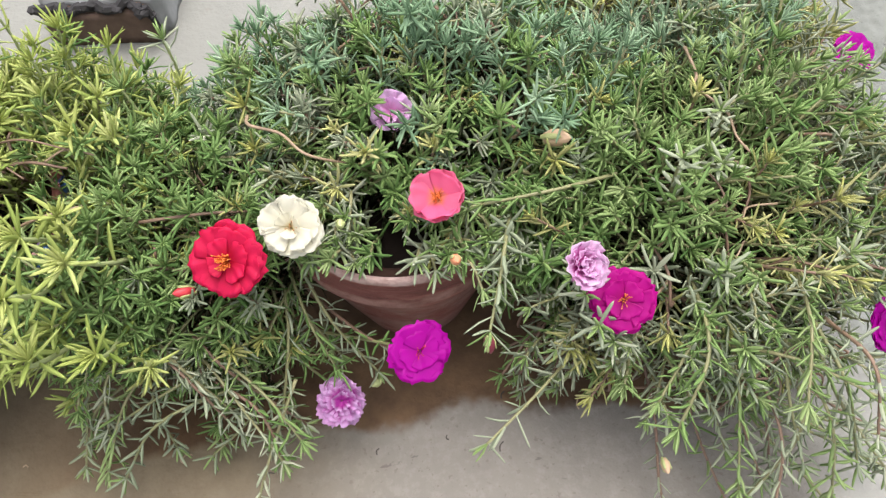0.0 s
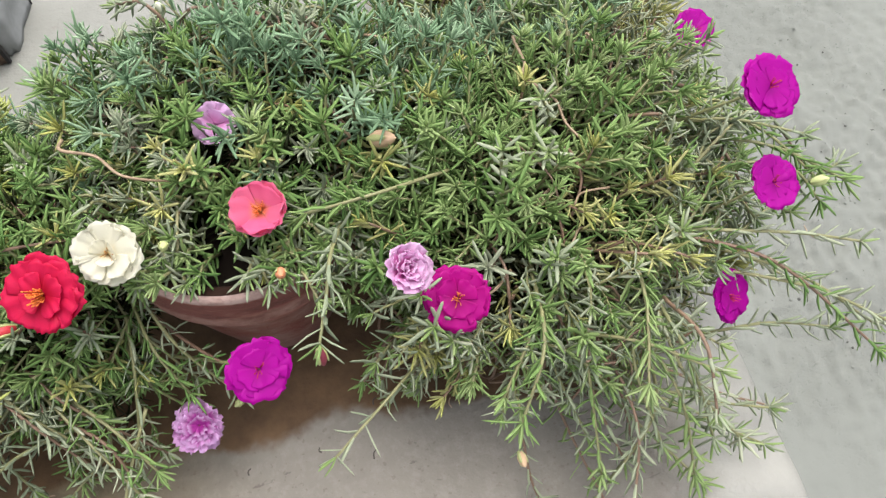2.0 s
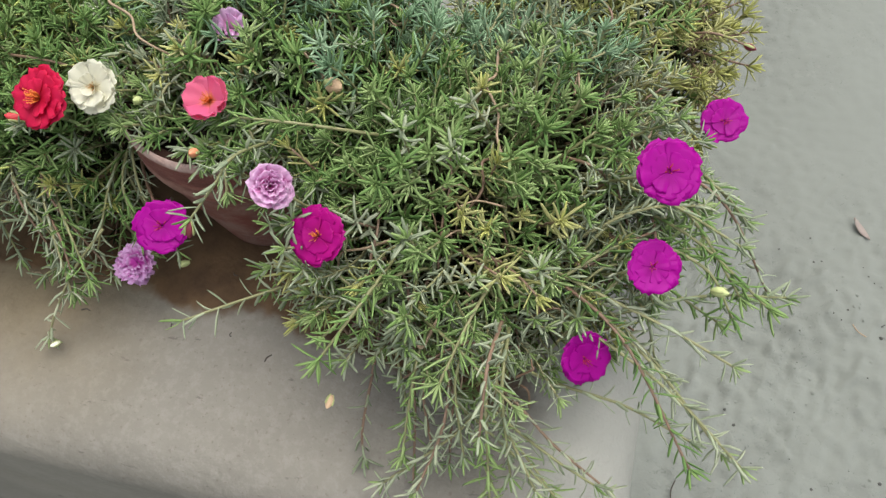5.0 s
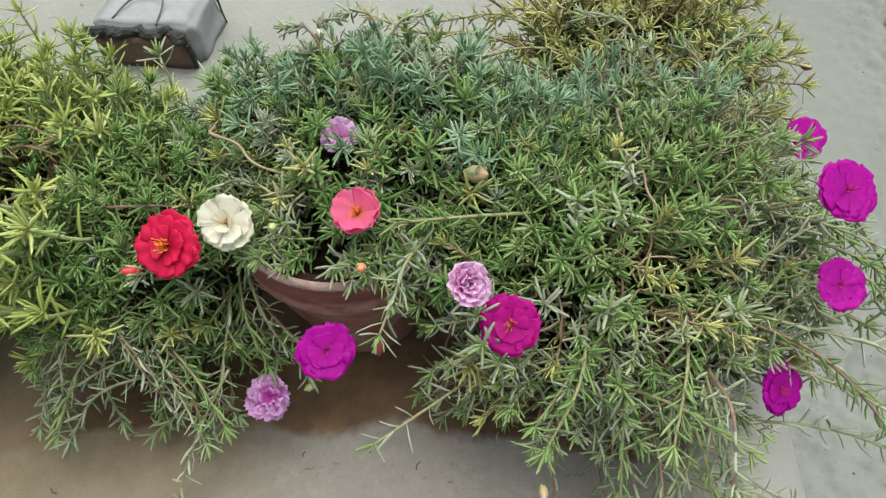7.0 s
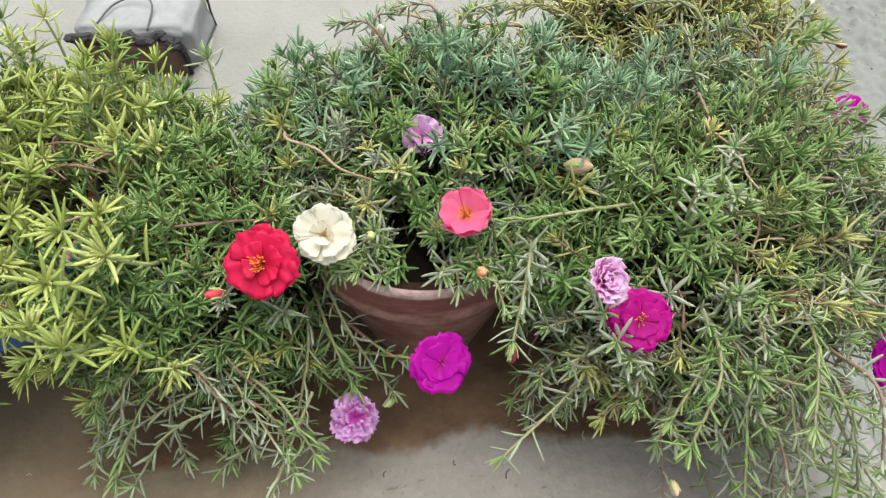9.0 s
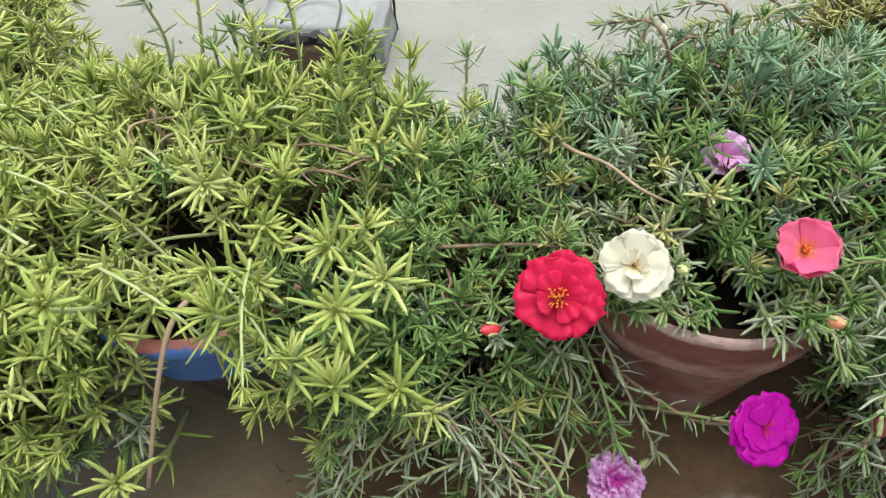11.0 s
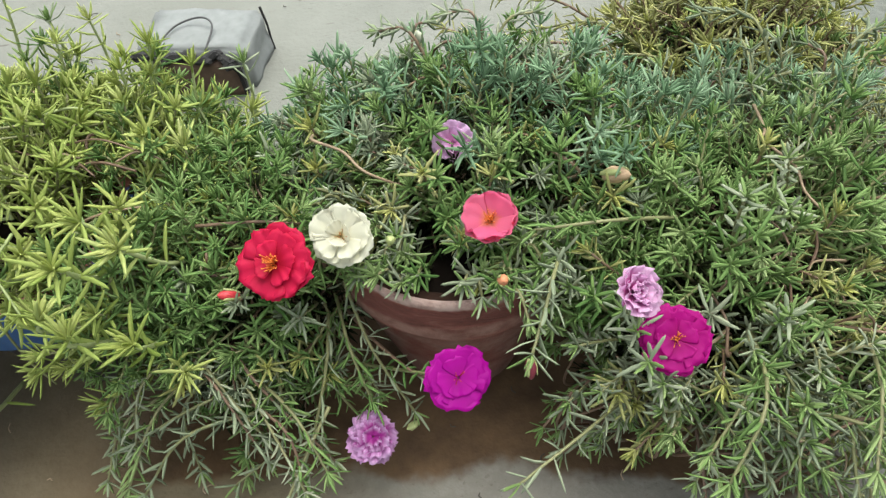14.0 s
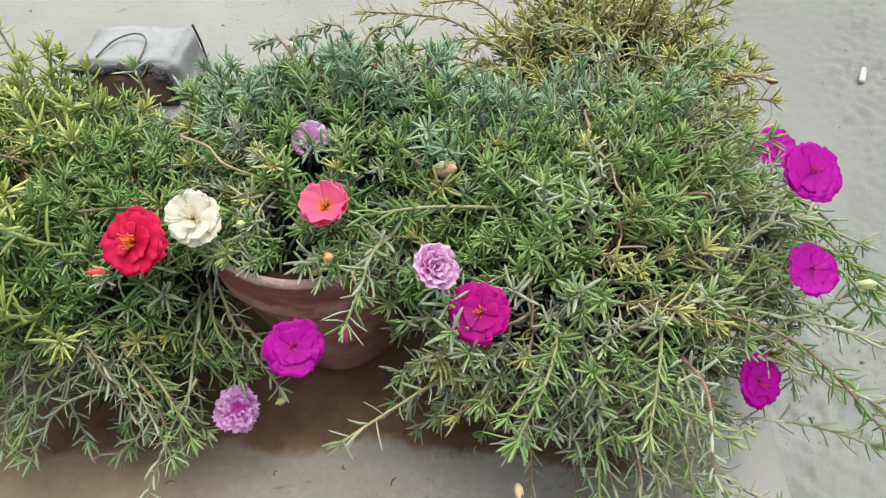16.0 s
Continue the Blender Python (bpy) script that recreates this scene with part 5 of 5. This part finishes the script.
# ---- things lying about ----
def broken_block():
    """A cement-faced brick lump with a raw brown end under a black crust, and a ring of wire left on it."""
    holder = thing("cement_block", (-0.408, 0.70, 0.0), "grey cement-covered brick lump with a raw brown end", "block")
    grey = plain_material("grey_cement", (0.285, 0.30, 0.295), 0.9, 0.4)
    brown = plain_material("raw_brown_brick", (0.205, 0.135, 0.100), 0.9, 0.6)
    black = plain_material("black_crust", (0.018, 0.017, 0.017), 0.8)
    base = Matrix.Translation((-0.408, 0.700, 0)) @ Matrix.Rotation(radians(3), 4, "Z")

    def box(lo, hi, rough, cuts=7):
        bm = bmesh.new()
        bmesh.ops.create_cube(bm, size=1)
        bmesh.ops.bevel(bm, geom=bm.edges[:], offset=0.05, segments=2, affect="EDGES")
        bmesh.ops.subdivide_edges(bm, edges=[e for e in bm.edges if e.calc_length() > 0.3], cuts=cuts, use_grid_fill=True)
        bmesh.ops.triangulate(bm, faces=[q for q in bm.faces if len(q.verts) > 4])
        v = []
        for q in bm.verts:
            p = np.array([a + (b - a) * (c + 0.5) for a, b, c in zip(lo, hi, q.co)])
            v.append(p + rough * np.array(noise.noise_vector(Vector(p * 34))) * (1, 1, 0.7))
        f = [tuple(q.index for q in p.verts) for p in bm.faces]
        bm.free()
        return v, f

    g = Geo()
    g.add(*box((-0.066, -0.030, -0.003), (0.068, 0.048, 0.058), 0.0055))
    part("cement_cover", g.mesh("cement_cover", [grey]), holder, base)
    g = Geo()
    g.add(*box((-0.064, -0.043, 0.0), (0.056, -0.022, 0.049), 0.004, 5))
    part("brick_end", g.mesh("brick_end", [brown]), holder, base, "raw brown brick end")
    rng = random.Random(5)
    line = spline([(-0.064 + 0.122 * k / 16, -0.036 - 0.008 * rng.random(), 0.052 + 0.006 * rng.random() - 0.14 * max(0.0, k / 16 - 0.88)) for k in range(17)], 3)
    g = Geo()
    add_tube(g, line, 0.0055, 0.0050, 6, 0)
    add_tube(g, spline([(0.056, -0.040, 0.052), (0.060, -0.041, 0.030), (0.058, -0.040, 0.002)]), 0.0042, 0.0030, 6, 0)
    for p in line[::2]:
        v, f = lump(rng, rng.uniform(0.005, 0.0085))
        g.add(v + p + (0, rng.uniform(-0.003, 0.003), rng.uniform(-0.004, 0.002)), f)
    part("crust", g.mesh("crust", [black], False), holder, base, "black crumbling crust")
    g = Geo()
    add_tube(g, spline([(0.067, 0.046, 0.060), (0.070, 0.044, 0.038), (0.069, 0.045, 0.018), (0.071, 0.043, 0.001)]), 0.0018, 0.0012, 5, 0)
    part("broken_edge", g.mesh("broken_edge", [black]), holder, base, "dark broken edge")
    g = Geo()
    add_tube(g, spline([(-0.040, -0.020, 0.058), (-0.024, 0.006, 0.064), (0.004, 0.016, 0.068), (0.022, 0.004, 0.066), (0.022, -0.030, 0.058)]), 0.0012, 0.0012, 6, 0)
    part("wire", g.mesh("wire", [plain_material("dull_wire", (0.075, 0.075, 0.075), 0.6)]), holder, base, "thin black wire ring")


broken_block()


def litter(name, place, verts_faces, mat, label, category, turn=0.0):
    g = Geo()
    g.add(*verts_faces)
    ob = new(name, g.mesh(name, [mat]))
    ob.matrix_world = Matrix.Translation(place) @ Matrix.Rotation(turn, 4, "Z")
    return tagged(ob, label, category)


DRY_LEAF = plain_material("dry_leaf", (0.26, 0.215, 0.19), 0.8)
CHALK = plain_material("white_chalk", (0.52, 0.47, 0.39), 0.8)
TWIG = plain_material("dark_twig", (0.06, 0.05, 0.04), 0.9)


def dry_leaf(length, width):
    v, f, n = [], [], 7
    for i in range(n):
        s = i / (n - 1)
        w = width * math.sin(math.pi * (0.06 + 0.9 * s)) * 0.5
        for t in (-1, 0, 1):
            v.append((t * w, (s - 0.5) * length, 0.006 + 0.004 * abs(t) + 0.006 * (s - 0.5) ** 2 * 4))
    top = len(v)
    v += [(x, y, z - 0.0012) for x, y, z in v]
    for i in range(n - 1):
        for t in range(2):
            a = i * 3 + t
            f += [(a, a + 1, a + 4, a + 3), (top + a, top + a + 3, top + a + 4, top + a + 1)]
    edge = [0, 1, 2] + [3 * i + 2 for i in range(1, n)] + [3 * n - 2] + [3 * i for i in range(n - 1, 0, -1)]
    f += [(b, a, top + a, top + b) for a, b in zip(edge, edge[1:] + edge[:1])]
    return v, f


def rod(length, r, bend=0.0):
    g = Geo()
    add_tube(g, spline([(-length / 2, 0, r), (0, bend, r * 1.3), (length / 2, 0, r)]), r, r * 0.8, 8, 0)
    return np.concatenate(g.v), g.f


litter("dry_leaf", (0.655, 1.189, yard_z(0.655, 1.189)), dry_leaf(0.058, 0.014), DRY_LEAF, "pale dry leaf lying on the earth", "leaf", 0.76)
litter("chalk_stub", (0.855, 1.900, yard_z(0.855, 1.900) + 0.002), rod(0.058, 0.009), CHALK, "short white stub lying on the earth", "stub", 1.35)
for x, y, n, a in ((0.70, 0.95, 0.035, 2.6), (0.86, 0.82, 0.035, 2.0), (0.47, 0.50, 0.045, 1.7)):
    litter("twig", (x, y, yard_z(x, y) + 0.004), rod(n, 0.0013, 0.004), DRY_STEM if n < 0.04 else TWIG, "thin dry twig lying on the earth", "twig", a)
rng = random.Random(77)
for k in range(16):
    u, w = rng.uniform(-0.5, 0.25), rng.uniform(0.66, 0.98)
    x, y = uv_to_xy(u, w)
    litter("leaf_crumb", (x, y, 0.001), rod(rng.uniform(0.005, 0.012), 0.0006, 0.002), TWIG if k % 2 else DRY_STEM, "fallen dry crumb on the plaster", "crumb", rng.uniform(0, 3))
for k in range(26):
    u, w = rng.uniform(-0.45, 0.25), rng.uniform(0.18, 0.31)
    x, y = uv_to_xy(u, w)
    litter("leaf_crumb", (x, y, 0.001), rod(rng.uniform(0.004, 0.010), 0.0006, 0.0015), TWIG if k % 3 else DRY_STEM, "fallen dry crumb on the plaster", "crumb", rng.uniform(0, 3))
